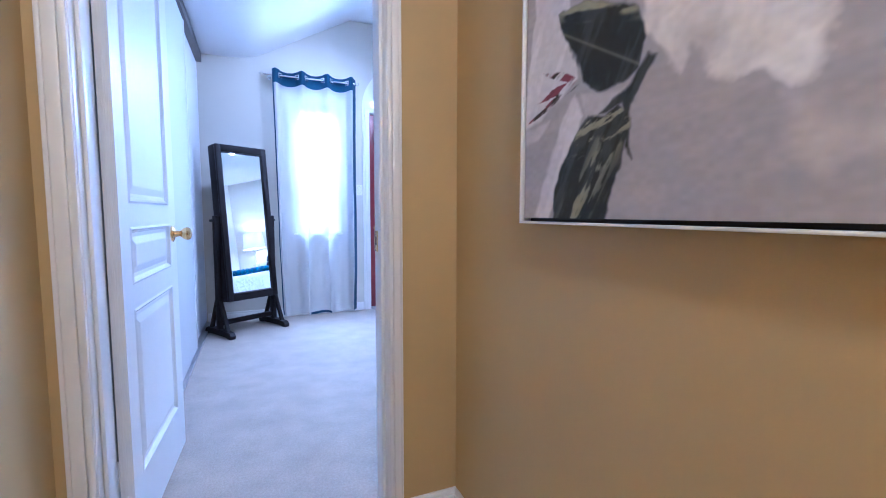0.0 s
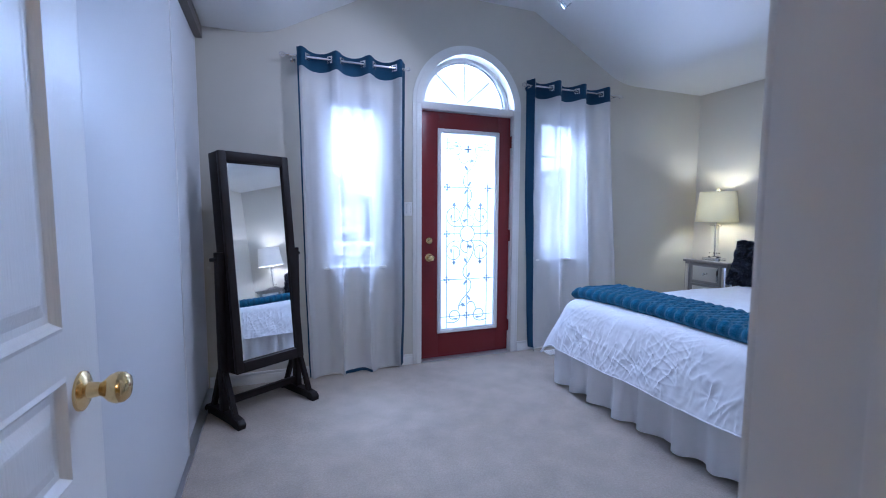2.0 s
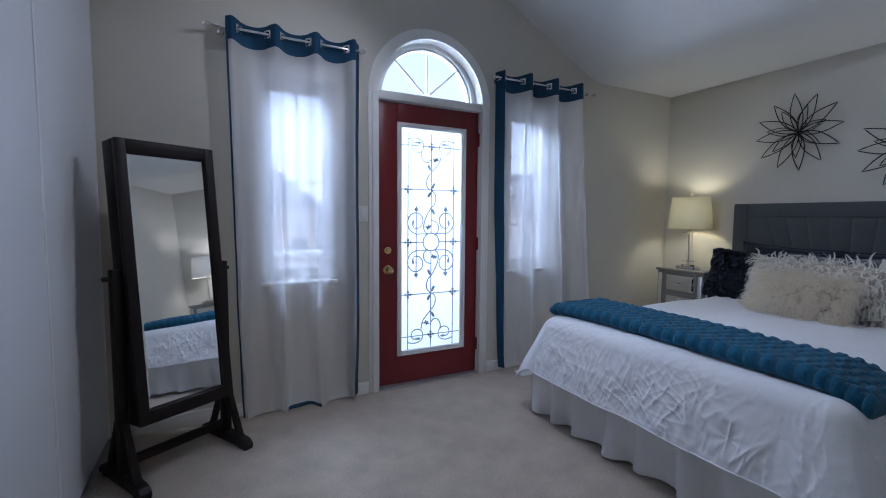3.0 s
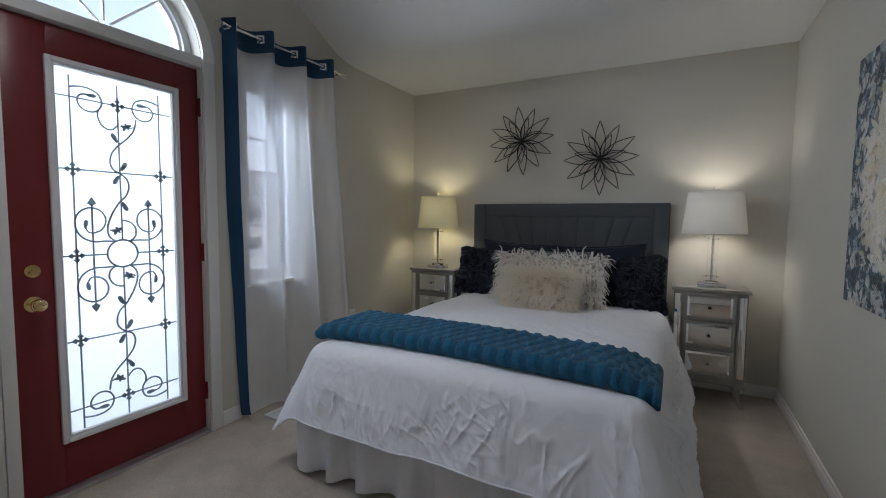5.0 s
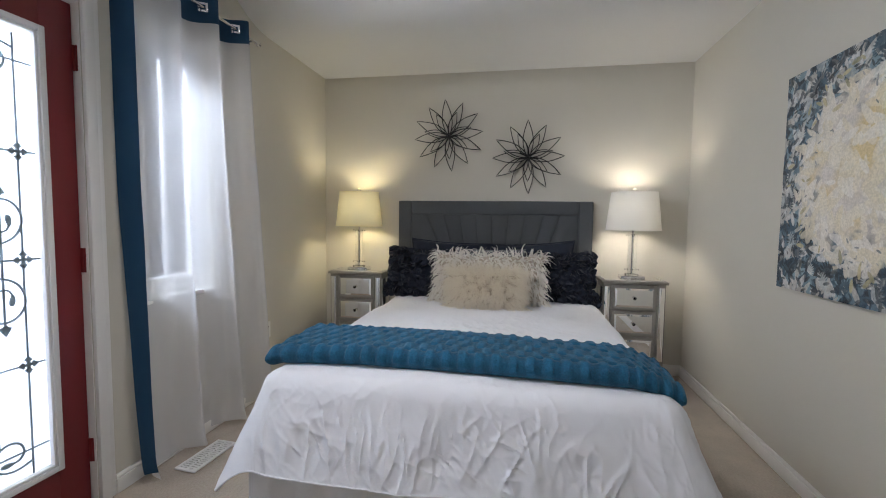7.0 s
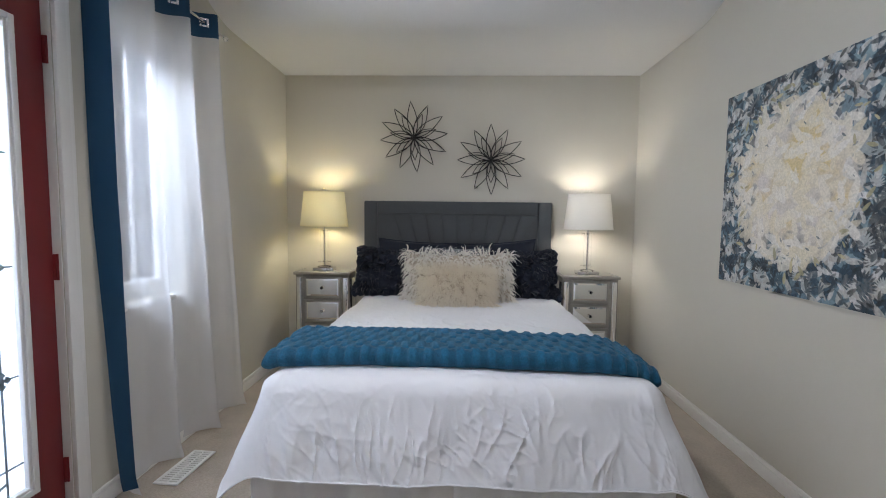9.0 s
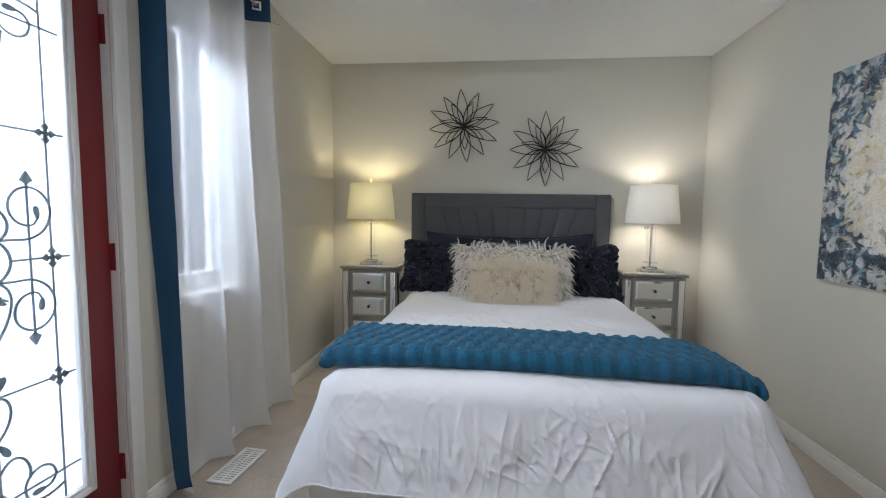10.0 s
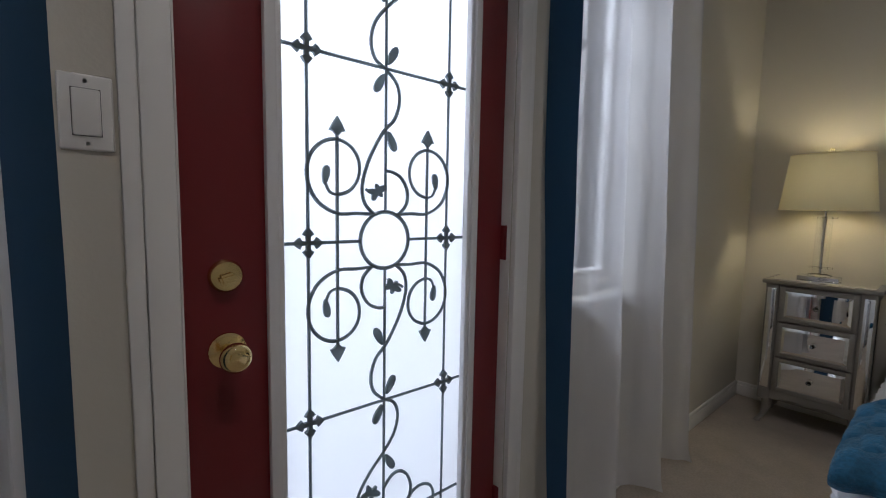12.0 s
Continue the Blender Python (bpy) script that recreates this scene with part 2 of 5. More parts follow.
GREYFUR = mat("grey_plush", (0.16, 0.17, 0.18), 0.95, spread=0.2, scale=12, bump=0.8, bump_scale=160, sheen=0.4)
CREAMRIBBON = cloth_through("cream_ribbon_shag", (0.95, 0.92, 0.86), 0.0, 0.18, rough=0.35)
CREAMFUR = cloth_through("cream_long_fur", (0.99, 0.935, 0.835), 0.0, 0.52)
SILVERWOOD = mat("silver_painted_wood", (0.28, 0.265, 0.24), 0.42, 0.25, spread=0.10, scale=9, bump=0.06, bump_scale=80)
SHADE_WARM = cloth_through("lamp_shade_linen", (0.84, 0.77, 0.50), 0.0, 0.044, 600)
SHADE_COOL = cloth_through("lamp_shade_white_linen", (0.82, 0.79, 0.72), 0.0, 0.028, 600)
CRYSTAL = glass("clear_acrylic", (0.97, 0.98, 0.98), 0.0, 1.45)
PANE = clear_pane("window_glass")
PLASTIC = mat("white_plastic", (0.78, 0.77, 0.74), 0.35, spread=0.02)
BRONZE = mat("bronze_track", (0.13, 0.115, 0.105), 0.45, 0.5, spread=0.1)
DARK = mat("dark_gap", (0.02, 0.02, 0.02), 0.8, spread=0.1)
VINYL = mat("white_vinyl", (0.80, 0.80, 0.80), 0.4, spread=0.02)
BRICK = mat("tan_brick", (0.36, 0.28, 0.23), 0.9, spread=0.25, scale=10, bump=0.5, bump_scale=60)

# ---- the large structure ----
N, S, S2, H, E, W = -0.03, -3.05, -3.145, -3.30, 3.04, -1.60
OUT = 0.17
C = 0.407
AZ, AR = 2.10, 0.415
LOW, HIGH = 2.455, 2.96
SLOPE = ((-1.13, LOW), (-0.19, HIGH), (1.02, HIGH), (2.0, LOW))


def arc(cx, cz, r, a0, a1, n):
    return [(cx + r * math.cos(radians(a0 + (a1 - a0) * k / n)), cz + r * math.sin(radians(a0 + (a1 - a0) * k / n))) for k in range(n + 1)]


WIN = ((-0.77, -0.29, 0.83, 2.12), (1.10, 1.58, 0.83, 2.12))
DX0, DX1 = -0.012, 0.828

bm = bmesh.new()
box(bm, W - 0.7, N, -0.1, WIN[0][0], OUT, 3.1)
for x0, x1, z0, z1 in WIN:
    box(bm, x0, N, -0.1, x1, OUT, z0)
    box(bm, x0, N, z1, x1, OUT, 3.1)
box(bm, WIN[0][1], N, -0.1, C - AR, OUT, 3.1)
box(bm, C + AR, N, -0.1, WIN[1][0], OUT, 3.1)
box(bm, WIN[1][1], N, -0.1, E + 0.15, OUT, 3.1)
prism(bm, [(C + AR, 3.1)] + arc(C, AZ, AR, 0, 180, 40) + [(C - AR, 3.1)], N, OUT)
solo("wall_north", bm, WALL, "pale greige painted wall with a door and two windows", "wall", "structure", smooth=False)

solo("wall_east", boxes((E, S - 0.15, -0.1, E + 0.15, N, 3.1)), WALL, "pale greige painted wall behind the bed", "wall", "structure", smooth=False)
solo("wall_south", boxes((-0.40, S - 0.12, -0.1, E, S, 3.1)), WALL, "pale greige painted wall with a large canvas", "wall", "structure", smooth=False)
OX0, OX1, OZ = -1.505, -0.745, 2.05
solo("wall_entrance", boxes((OX1 + 0.02, -3.235, -0.1, -0.40, S2, 3.1), (-2.3, -3.235, -0.1, OX0 - 0.02, S2, 3.1), (OX0 - 0.02, -3.235, OZ + 0.02, OX1 + 0.02, S2, 3.1)), WALL,
     "pale greige painted wall round the bedroom entrance", "wall", "structure", smooth=False)
solo("wall_hall_end", boxes((OX1 + 0.02, H, -0.1, -0.38, -3.235, 2.6), (-2.3, H, -0.1, OX0 - 0.02, -3.235, 2.6), (OX0 - 0.02, H, OZ + 0.02, OX1 + 0.02, -3.235, 2.6)), HALLWALL,
     "tan painted hall wall round the bedroom door", "wall", "structure", smooth=False)
HE, HW, HS = -0.508, -1.592, -6.2
solo("wall_hall_east", boxes((HE, HS, -0.1, HE + 0.12, H, 2.6)), HALLWALL, "tan painted hall wall with a canvas", "wall", "structure", smooth=False)
solo("wall_hall_west", boxes((HW - 0.12, HS, -0.1, HW, H, 2.6)), HALLWALL, "tan painted hall wall", "wall", "structure", smooth=False)
solo("wall_hall_south", boxes((HW - 0.12, HS - 0.12, -0.1, HE + 0.12, HS, 2.6)), HALLWALL, "tan painted hall wall at the far end", "wall", "structure", smooth=False)
solo("ceiling_hall", boxes((HW - 0.12, HS - 0.12, 2.44, HE + 0.12, H + 0.005, 2.58)), CEIL, "white painted hall ceiling", "ceiling", "structure", smooth=False)
solo("wall_west", boxes((-2.3, S2, -0.1, -2.18, N, 3.1)), WALL, "plain wall at the back of the closet", "wall", "structure", smooth=False)

def eased(a, b, c, n=10):
    """A soft bend from a to c round the corner b."""
    return [tuple((1 - t) ** 2 * p + 2 * t * (1 - t) * q + t * t * r for p, q, r in zip(a, b, c)) for t in [k / n for k in range(n + 1)]]


GRADE = (HIGH - LOW) / (2.0 - 1.02)
bend_w = eased((-1.30, LOW), (-1.13, LOW), (-1.0, LOW + 0.13 * 0.537), 6)
bend_e = eased((1.86, LOW + 0.14 * GRADE), (2.0, LOW), (2.18, LOW), 10)
prof = [(-2.3, LOW), *bend_w, SLOPE[1], SLOPE[2], *bend_e, (E + 0.05, LOW), (E + 0.05, 3.2), (-2.3, 3.2)]
solo("ceiling", prism(bmesh.new(), prof, S2 - 0.05, N + 0.02), CEIL, "white ceiling vaulted between two sloping sides", "ceiling", "structure")

bm = bmesh.new()
sheet(bm, 120, 150, lambda u, v: (-2.25 + 5.35 * u, -6.3 + 6.34 * v, 0.004 * fbm(3 * u * 5, 3 * v * 6)))
solo("floor", bm, CARPET, "cream cut-pile carpet with brushed marks", "carpet", "structure")
solo("subfloor", boxes((-2.4, -6.4, -0.14, 3.2, 0.17, -0.03)), DARK, "flat base under the carpet", "floor", "structure", smooth=False)

# ---- doors, windows, closet, trim ----
def casing(name, label, runs):
    """Moulded trim boards: each run is a box, with a raised bead along it."""
    bm = bmesh.new()
    for r in runs:
        box(bm, *r, bevel=0.006, seg=3)
    return solo(name, bm, TRIM, label, "trim", "structure")


# baseboards, proud of the walls
def baseboard(x0, y0, x1, y1, nx, ny):
    bm = bmesh.new()
    for d, z0, z1 in ((0.014, 0.0, 0.066), (0.010, 0.066, 0.086)):
        box(bm, min(x0, x1) + min(0, nx * d), min(y0, y1) + min(0, ny * d), z0, max(x0, x1) + max(0, nx * d), max(y0, y1) + max(0, ny * d), z1, bevel=0.003)
    return solo("baseboard", bm, TRIM, "white painted moulded wooden baseboard", "baseboard", "structure")


baseboard(-1.56, N, C - 0.49, N, 0, -1)
baseboard(C + 0.49, N, E, N, 0, -1)
baseboard(E, S, E, N - 0.014, -1, 0)
baseboard(-0.40, S, E - 0.014, S, 0, 1)
baseboard(OX1 + 0.07, H, HE, H, 0, -1)
baseboard(HE, HS, HE, H - 0.014, -1, 0)
baseboard(HW, HS, HW, H - 0.014, 1, 0)
baseboard(HW + 0.014, H, OX0 - 0.07, H, 0, -1)

# trim round the red door and its arch
bm = bmesh.new()
for r0, r1, y0 in ((AR + 0.002, 0.462, N - 0.018), (0.462, 0.488, N - 0.010)):
    prism(bm, arc(C, AZ, r1, 0, 180, 48) + arc(C, AZ, r0, 180, 0, 48), y0, N)
    for s in (-1, 1):
        a, b = sorted((C + s * r0, C + s * r1))
        box(bm, a, y0, 0.0, b, N, AZ, bevel=0.003)
bmesh.ops.remove_doubles(bm, verts=bm.verts, dist=1e-5)
solo("trim", bm, TRIM, "white moulded casing round the arched doorway", "trim", "structure")
# jambs, head and sill inside the opening
bm = boxes((C - AR + 0.001, N, 0.0, DX0 + 0.008, OUT, AZ), (DX1 - 0.008, N, 0.0, C + AR - 0.001, OUT, AZ), (C - AR + 0.001, N - 0.006, 2.062, C + AR - 0.001, OUT, 2.118), bevel=0.003)
solo("door_frame", bm, TRIM, "white painted exterior door frame", "door frame", "structure")
solo("door_sill", boxes((C - AR + 0.01, N - 0.02, 0.0, C + AR - 0.01, OUT, 0.018), bevel=0.004), ALU, "worn metal door threshold on the carpet edge", "door sill", "structure")

# arched transom
arch_w = thing("window_1", "white arched fanlight window with three sunburst bars", "window", (C, 0.075, 2.118, 0, 0, 0), kind="structure")
bm = bmesh.new()
prism(bm, arc(0, 0, 0.410, 0, 180, 48) + arc(0, 0, 0.372, 180, 0, 48), -0.03, 0.05)
prism(bm, arc(0, 0, 0.372, 0, 180, 48) + arc(0, 0, 0.355, 180, 0, 48), -0.01, 0.03)
box(bm, -0.41, -0.03, 0.0, 0.41, 0.05, 0.022, bevel=0.003)
part("window_frame", bm, VINYL, arch_w)
part("pane", prism(bmesh.new(), arc(0, 0, 0.36, 2, 178, 48), 0.008, 0.012), PANE, arch_w).visible_shadow = False
for a in (45, 90, 135):
    bm = bmesh.new()
    bar(bm, (0.03 * math.cos(radians(a)), 0, 0.02 + 0.03 * math.sin(radians(a))), (0.36 * math.cos(radians(a)), 0, 0.36 * math.sin(radians(a))), 0.010, 0.012, 0.002)
    part("muntin", bm, VINYL, arch_w)


# the two narrow windows
def narrow_window(name, x0, x1, z0, z1):
    w = thing(name, "white vinyl casement window with a grid of eight panes", "window", (0, 0, 0, 0, 0, 0), kind="structure")
    bm = bmesh.new()
    f, y0, y1 = 0.045, 0.045, 0.115
    for a in ((x0, y0, z0, x0 + f, y1, z1), (x1 - f, y0, z0, x1, y1, z1), (x0 + f, y0, z0, x1 - f, y1, z0 + f), (x0 + f, y0, z1 - f, x1 - f, y1, z1)):
        box(bm, *a, bevel=0.004)
    part("window_frame", bm, VINYL, w)
    bm = bmesh.new()
    s, f2 = 0.034, f
    for a in ((x0 + f2, 0.06, z0 + f2, x0 + f2 + s, 0.10, z1 - f2), (x1 - f2 - s, 0.06, z0 + f2, x1 - f2, 0.10, z1 - f2),
              (x0 + f2 + s, 0.06, z0 + f2, x1 - f2 - s, 0.10, z0 + f2 + s), (x0 + f2 + s, 0.06, z1 - f2 - s, x1 - f2 - s, 0.10, z1 - f2)):
        box(bm, *a, bevel=0.004)
    part("sash", bm, VINYL, w)
    gx0, gx1, gz0, gz1 = x0 + f + s, x1 - f - s, z0 + f + s, z1 - f - s
    xm = (gx0 + gx1) / 2
    part("muntin", boxes((xm - 0.008, 0.074, gz0, xm + 0.008, 0.092, gz1), bevel=0.002), VINYL, w)
    for k in (1, 2, 3):
        z = gz0 + (gz1 - gz0) * k / 4
        part("muntin", boxes((gx0, 0.075, z - 0.008, gx1, 0.091, z + 0.008), bevel=0.002), VINYL, w)
    for i in range(2):
        for k in range(4):
            a, b = gx0 + (gx1 - gx0) * i / 2, gx0 + (gx1 - gx0) * (i + 1) / 2
            c, d = gz0 + (gz1 - gz0) * k / 4, gz0 + (gz1 - gz0) * (k + 1) / 4
            part("pane", boxes((a + 0.006, 0.081, c + 0.006, b - 0.006, 0.085, d - 0.006)), PANE, w).visible_shadow = False
    part("window_sill", boxes((x0 - 0.04, N - 0.028, z0 - 0.022, x1 + 0.04, 0.045, z0), bevel=0.006), TRIM, w)
    bm = bmesh.new()
    for a in ((x0 - 0.055, N - 0.014, z0 - 0.022, x0, N, z1 + 0.055), (x1, N - 0.014, z0 - 0.022, x1 + 0.055, N, z1 + 0.055), (x0, N - 0.014, z1, x1, N, z1 + 0.055), (x0 - 0.055, N - 0.012, z0 - 0.075, x1 + 0.055, N, z0 - 0.024)):
        box(bm, *a, bevel=0.005)
    part("casing", bm, TRIM, w)


narrow_window("window_2", *WIN[0])
narrow_window("window_3", *WIN[1])

# ---- red door with leaded glass ----
rd = thing("door_1", "red painted exterior door with leaded frosted glass, shut", "door", (0, 0, 0, 0, 0, 0), kind="structure")
GX0, GX1, GZ0, GZ1 = 0.142, 0.704, 0.225, 1.922
bm = boxes((0.0, 0.0, 0.02, GX0 + 0.01, 0.045, 2.055), (GX1 - 0.01, 0.0, 0.02, 0.815, 0.045, 2.055), (GX0 + 0.01, 0.0, 0.02, GX1 - 0.01, 0.045, GZ0 + 0.01), (GX0 + 0.01, 0.0, GZ1 - 0.01, GX1 - 0.01, 0.045, 2.055), bevel=0.002)
part("door_slab", bm, REDDOOR, rd)
f = 0.034
bm = bmesh.new()
for d, w0, w1 in ((0.014, 0.0, 0.022), (0.008, 0.022, f)):
    box(bm, GX0 + w0, -d, GZ0 + w0, GX0 + w1, 0.02, GZ1 - w0, bevel=0.003)
    box(bm, GX1 - w1, -d, GZ0 + w0, GX1 - w0, 0.02, GZ1 - w0, bevel=0.003)
    box(bm, GX0 + w1, -d, GZ0 + w0, GX1 - w1, 0.02, GZ0 + w1, bevel=0.003)
    box(bm, GX0 + w1, -d, GZ1 - w1, GX1 - w1, 0.02, GZ1 - w0, bevel=0.003)
part("glazing_frame", bm, VINYL, rd, "white moulded glazing frame")
FROST = bpy.data.materials.new("frosted_glass")
FROST.use_nodes = True
fn, fl = FROST.node_tree.nodes, FROST.node_tree.links
fm, ft, fd = fn.new("ShaderNodeMixShader"), fn.new("ShaderNodeBsdfTranslucent"), fn.new("ShaderNodeNewGeometry")
ft.inputs["Color"].default_value = (0.95, 0.955, 0.96, 1)
fn["Principled BSDF"].inputs["Base Color"].default_value = (0.80, 0.83, 0.84, 1)
fn["Principled BSDF"].inputs["Roughness"].default_value = 0.12
fb, fx = fn.new("ShaderNodeBump"), fn.new("ShaderNodeTexNoise")
fx.inputs["Scale"].default_value, fx.inputs["Detail"].default_value = 130, 3
fb.inputs["Strength"].default_value, fb.inputs["Distance"].default_value = 0.3, 0.002
fl.new(fx.outputs["Fac"], fb.inputs["Height"])
fl.new(fb.outputs["Normal"], fn["Principled BSDF"].inputs["Normal"])
fm.inputs[0].default_value = 0.86
fl.new(fn["Principled BSDF"].outputs[0], fm.inputs[1])
fl.new(ft.outputs[0], fm.inputs[2])
fl.new(fm.outputs[0], fn["Material Output"].inputs["Surface"])
part("glass_pane", boxes((GX0 + 0.012, 0.010, GZ0 + 0.012, GX1 - 0.012, 0.016, GZ1 - 0.012)), FROST, rd, "frosted white glass pane")

# the caming pattern: straight bars, scrolls, leaves and crosses
CX, CZ, GY = 0.417, 1.063, 0.004


def lead(points, r=0.0030, closed=False):
    bm = bmesh.new()
    tube(bm, [(CX + x, GY, CZ + z) for x, z in points], r * 1.38, 6, closed)
    return part("caming", bm, IRON, rd)


def ring(cx, cz, r, a0=0, a1=360, n=28):
    return arc(cx, cz, r, a0, a1, n)


def leaf_part(x, z, angle, size=0.022):
    size *= 1.2
    bm = bmesh.new()
    pts = [(0, 0), (0.30, 0.16), (0.7, 0.22), (1.25, 0.04), (1.0, -0.12), (0.6, -0.2), (0.25, -0.12)]
    c, s = math.cos(radians(angle)), math.sin(radians(angle))
    prism(bm, [(CX + x + size * (u * c - v * s), CZ + z + size * (u * s + v * c)) for u, v in pts], GY - 0.003, GY + 0.003)
    part("leaf", bm, IRON, rd)


for x in (-0.188, 0.0, 0.188):
    if x:
        lead([(x, -0.80), (x, 0.80)], 0.0026)
    else:
        lead([(0, 0.066), (0, 0.80)], 0.0026)
        lead([(0, -0.80), (0, -0.066)], 0.0026)
for z in (-0.705, -0.388, 0.388, 0.705):
    lead([(-0.245, z), (0.245, z)], 0.0026)
def flow(points, n=8):
    """A smooth curve through the points."""
    ps = [points[0], *points, points[-1]]
    out = []
    for p0, p1, p2, p3 in zip(ps, ps[1:], ps[2:], ps[3:]):
        for k in range(n):
            t = k / n
            out.append(tuple(0.5 * (2 * b + (c - a) * t + (2 * a - 5 * b + 4 * c - d) * t * t + (3 * b - a - 3 * c + d) * t ** 3) for a, b, c, d in zip(p0, p1, p2, p3)))
    return out + [points[-1]]


def spiral(s, q, cx, cz, turns):
    """Angle and radius pairs; angle 0 points outwards, 90 away from the middle."""
    return [(s * (cx + r * math.cos(radians(a))), q * (cz + r * math.sin(radians(a)))) for a, r in turns]


def small_leaf(x, z, angle, size=0.030):
    """A round-bodied leaf on a bent stem."""
    c, d = math.cos(radians(angle)), math.sin(radians(angle))
    bm = bmesh.new()
    pts = [(size * (1.2 * (1 - math.cos(t)) / 2), size * 0.30 * math.sin(t) * (0.55 + 0.45 * (1 - math.cos(t)) / 2)) for t in [2 * math.pi * k / 14 for k in range(14)]]
    prism(bm, [(CX + x + u * c - v * d, CZ + z + u * d + v * c) for u, v in pts], GY - 0.003, GY + 0.003)
    part("leaf", bm, IRON, rd)


def vine_leaf(x, z, turn):
    """A lobed leaf."""
    bm = bmesh.new()
    n = 40
    pts = []
    for k in range(n):
        t = 2 * math.pi * k / n
        r = 0.0165 + 0.0055 * math.cos(5 * t) + 0.005 * math.cos(2 * t)
        pts.append((CX + x + r * math.cos(t + turn), CZ + z + r * math.sin(t + turn)))
    prism(bm, pts, GY - 0.003, GY + 0.003)
    part("leaf", bm, IRON, rd)


for s in (-1, 1):
    lead([(s * 0.066, 0), (s * 0.245, 0)], 0.0028)
    lead([(s * 0.122, -0.235), (s * 0.122, 0.235)], 0.0028)
    for q in (-1, 1):
        bm = bmesh.new()
        prism(bm, [(CX + s * 0.122 + u, CZ + q * (0.232 + w)) for u, w in ((0.0, -0.008), (0.010, 0.002), (0.018, 0.004), (0.012, 0.016), (0.0, 0.034), (-0.012, 0.016), (-0.018, 0.004), (-0.010, 0.002))], GY - 0.004, GY + 0.003)
        part("bar_finial", bm, IRON, rd)
        # the four large scrolls
        turns = ((-90, 0.096), (-60, 0.085), (-30, 0.074), (0, 0.067), (30, 0.063), (60, 0.061), (90, 0.060), (120, 0.058), (150, 0.056), (180, 0.054), (210, 0.054), (240, 0.055), (270, 0.057))
        lead(flow([(s * 0.030, q * 0.060), (s * 0.075, q * 0.062)] + spiral(s, q, 0.122, 0.158, turns), 4), 0.0030)
        lead(flow([(s * 0.122, q * 0.101), (s * 0.140, q * 0.108), (s * 0.150, q * 0.128)], 5), 0.0024)
        small_leaf(s * 0.151, q * 0.122, q * 90 + s * q * 8, 0.034)
        # corner scrolls on the end bars
        turns = ((270, 0.058), (225, 0.055), (180, 0.051), (135, 0.048), (90, 0.046), (45, 0.045), (0, 0.044), (-40, 0.038), (-80, 0.030))
        lead(flow([(s * 0.187, q * 0.748), (s * 0.155, q * 0.757)] + [(x, z) for x, z in spiral(s, q, 0.116, -0.700, turns) for z in (-z,)], 5), 0.0030)
        small_leaf(s * 0.128, q * 0.728, 180 if s > 0 else 0, 0.036)
lead(ring(0, 0, 0.066, n=40)[:-1], 0.0034, True)
for q in (-1, 1):
    # the winding stem, turned half round for the upper end
    def turned(points):
        return [(-q * x, -q * z) for x, z in points]
    lead(flow(turned([(0.030, -0.060), (0.055, -0.085), (0.061, -0.125), (0.045, -0.180), (0.018, -0.230), (0.0, -0.255), (-0.024, -0.280), (-0.037, -0.320), (-0.030, -0.358), (0.0, -0.386), (0.028, -0.402), (0.040, -0.436), (0.030, -0.480), (0.0, -0.520), (-0.040, -0.560), (-0.070, -0.605), (-0.080, -0.655)]), 5), 0.0030)
    lead(flow(turned([(-0.034, -0.058), (-0.058, -0.082), (-0.062, -0.115), (-0.045, -0.145), (-0.020, -0.158), (0.0, -0.160)]), 5), 0.0030)
    lead(flow(turned([(0.0, -0.615), (0.022, -0.592), (0.046, -0.588), (0.070, -0.606), (0.083, -0.640), (0.080, -0.672)]), 5), 0.0030)
    for x, z, a in ((-0.006, -0.250, 115), (0.006, -0.375, 62), (-0.006, -0.398, -118), (0.006, -0.530, -62)):
        x, z = turned([(x, z)])[0]
        small_leaf(x, z, a + (180 if q > 0 else 0), 0.040)
    for x, z, w in ((0.022, -0.112, 0.052), (-0.034, -0.612, -0.068)):
        (x, z), (w, h) = turned([(x, z), (w, z - 0.004)])
        vine_leaf(x, z, 0.5 * q)
        lead(flow([(x, z), ((x + w) / 2, z - 0.004 * q), (w, h)], 4), 0.0024)


def fleur(x, z):
    bm = bmesh.new()
    for a in range(4):
        c, s = math.cos(a * math.pi / 2), math.sin(a * math.pi / 2)
        shape = [(0, 0.004), (0.014, 0.005), (0.018, 0.012), (0.024, 0.008), (0.033, 0.0), (0.024, -0.008), (0.018, -0.012), (0.014, -0.005), (0, -0.004)]
        prism(bm, [(CX + x + u * c - v * s, CZ + z + u * s + v * c) for u, v in shape], GY - 0.004 - 0.0003 * a, GY + 0.003)
    part("cross_boss", bm, IRON, rd)


for x, z in ((-0.188, -0.388), (0.188, -0.388), (-0.188, 0), (0.188, 0), (-0.188, 0.388), (0.188, 0.388), (0, 0.705), (0, -0.705)):
    fleur(x, z)


def knob(parent, x, y, z, sign, name="knob", material=BRASS, r=0.027):
    """A round door knob with its rose, standing out along -y times sign."""
    bm = bmesh.new()
    prof = [(0.0335, 0.0), (0.033, 0.004), (0.026, 0.008), (0.014, 0.011), (0.0115, 0.028), (0.0155, 0.034), (r * 0.86, 0.042), (r, 0.052), (r * 0.95, 0.062), (r * 0.72, 0.069), (r * 0.4, 0.0715), (0.0, 0.072)]
    lathe(bm, [(a, h * sign) for a, h in prof], 28, (x, y, z), "Y")
    return part(name, bm, material, parent, "polished brass round knob")


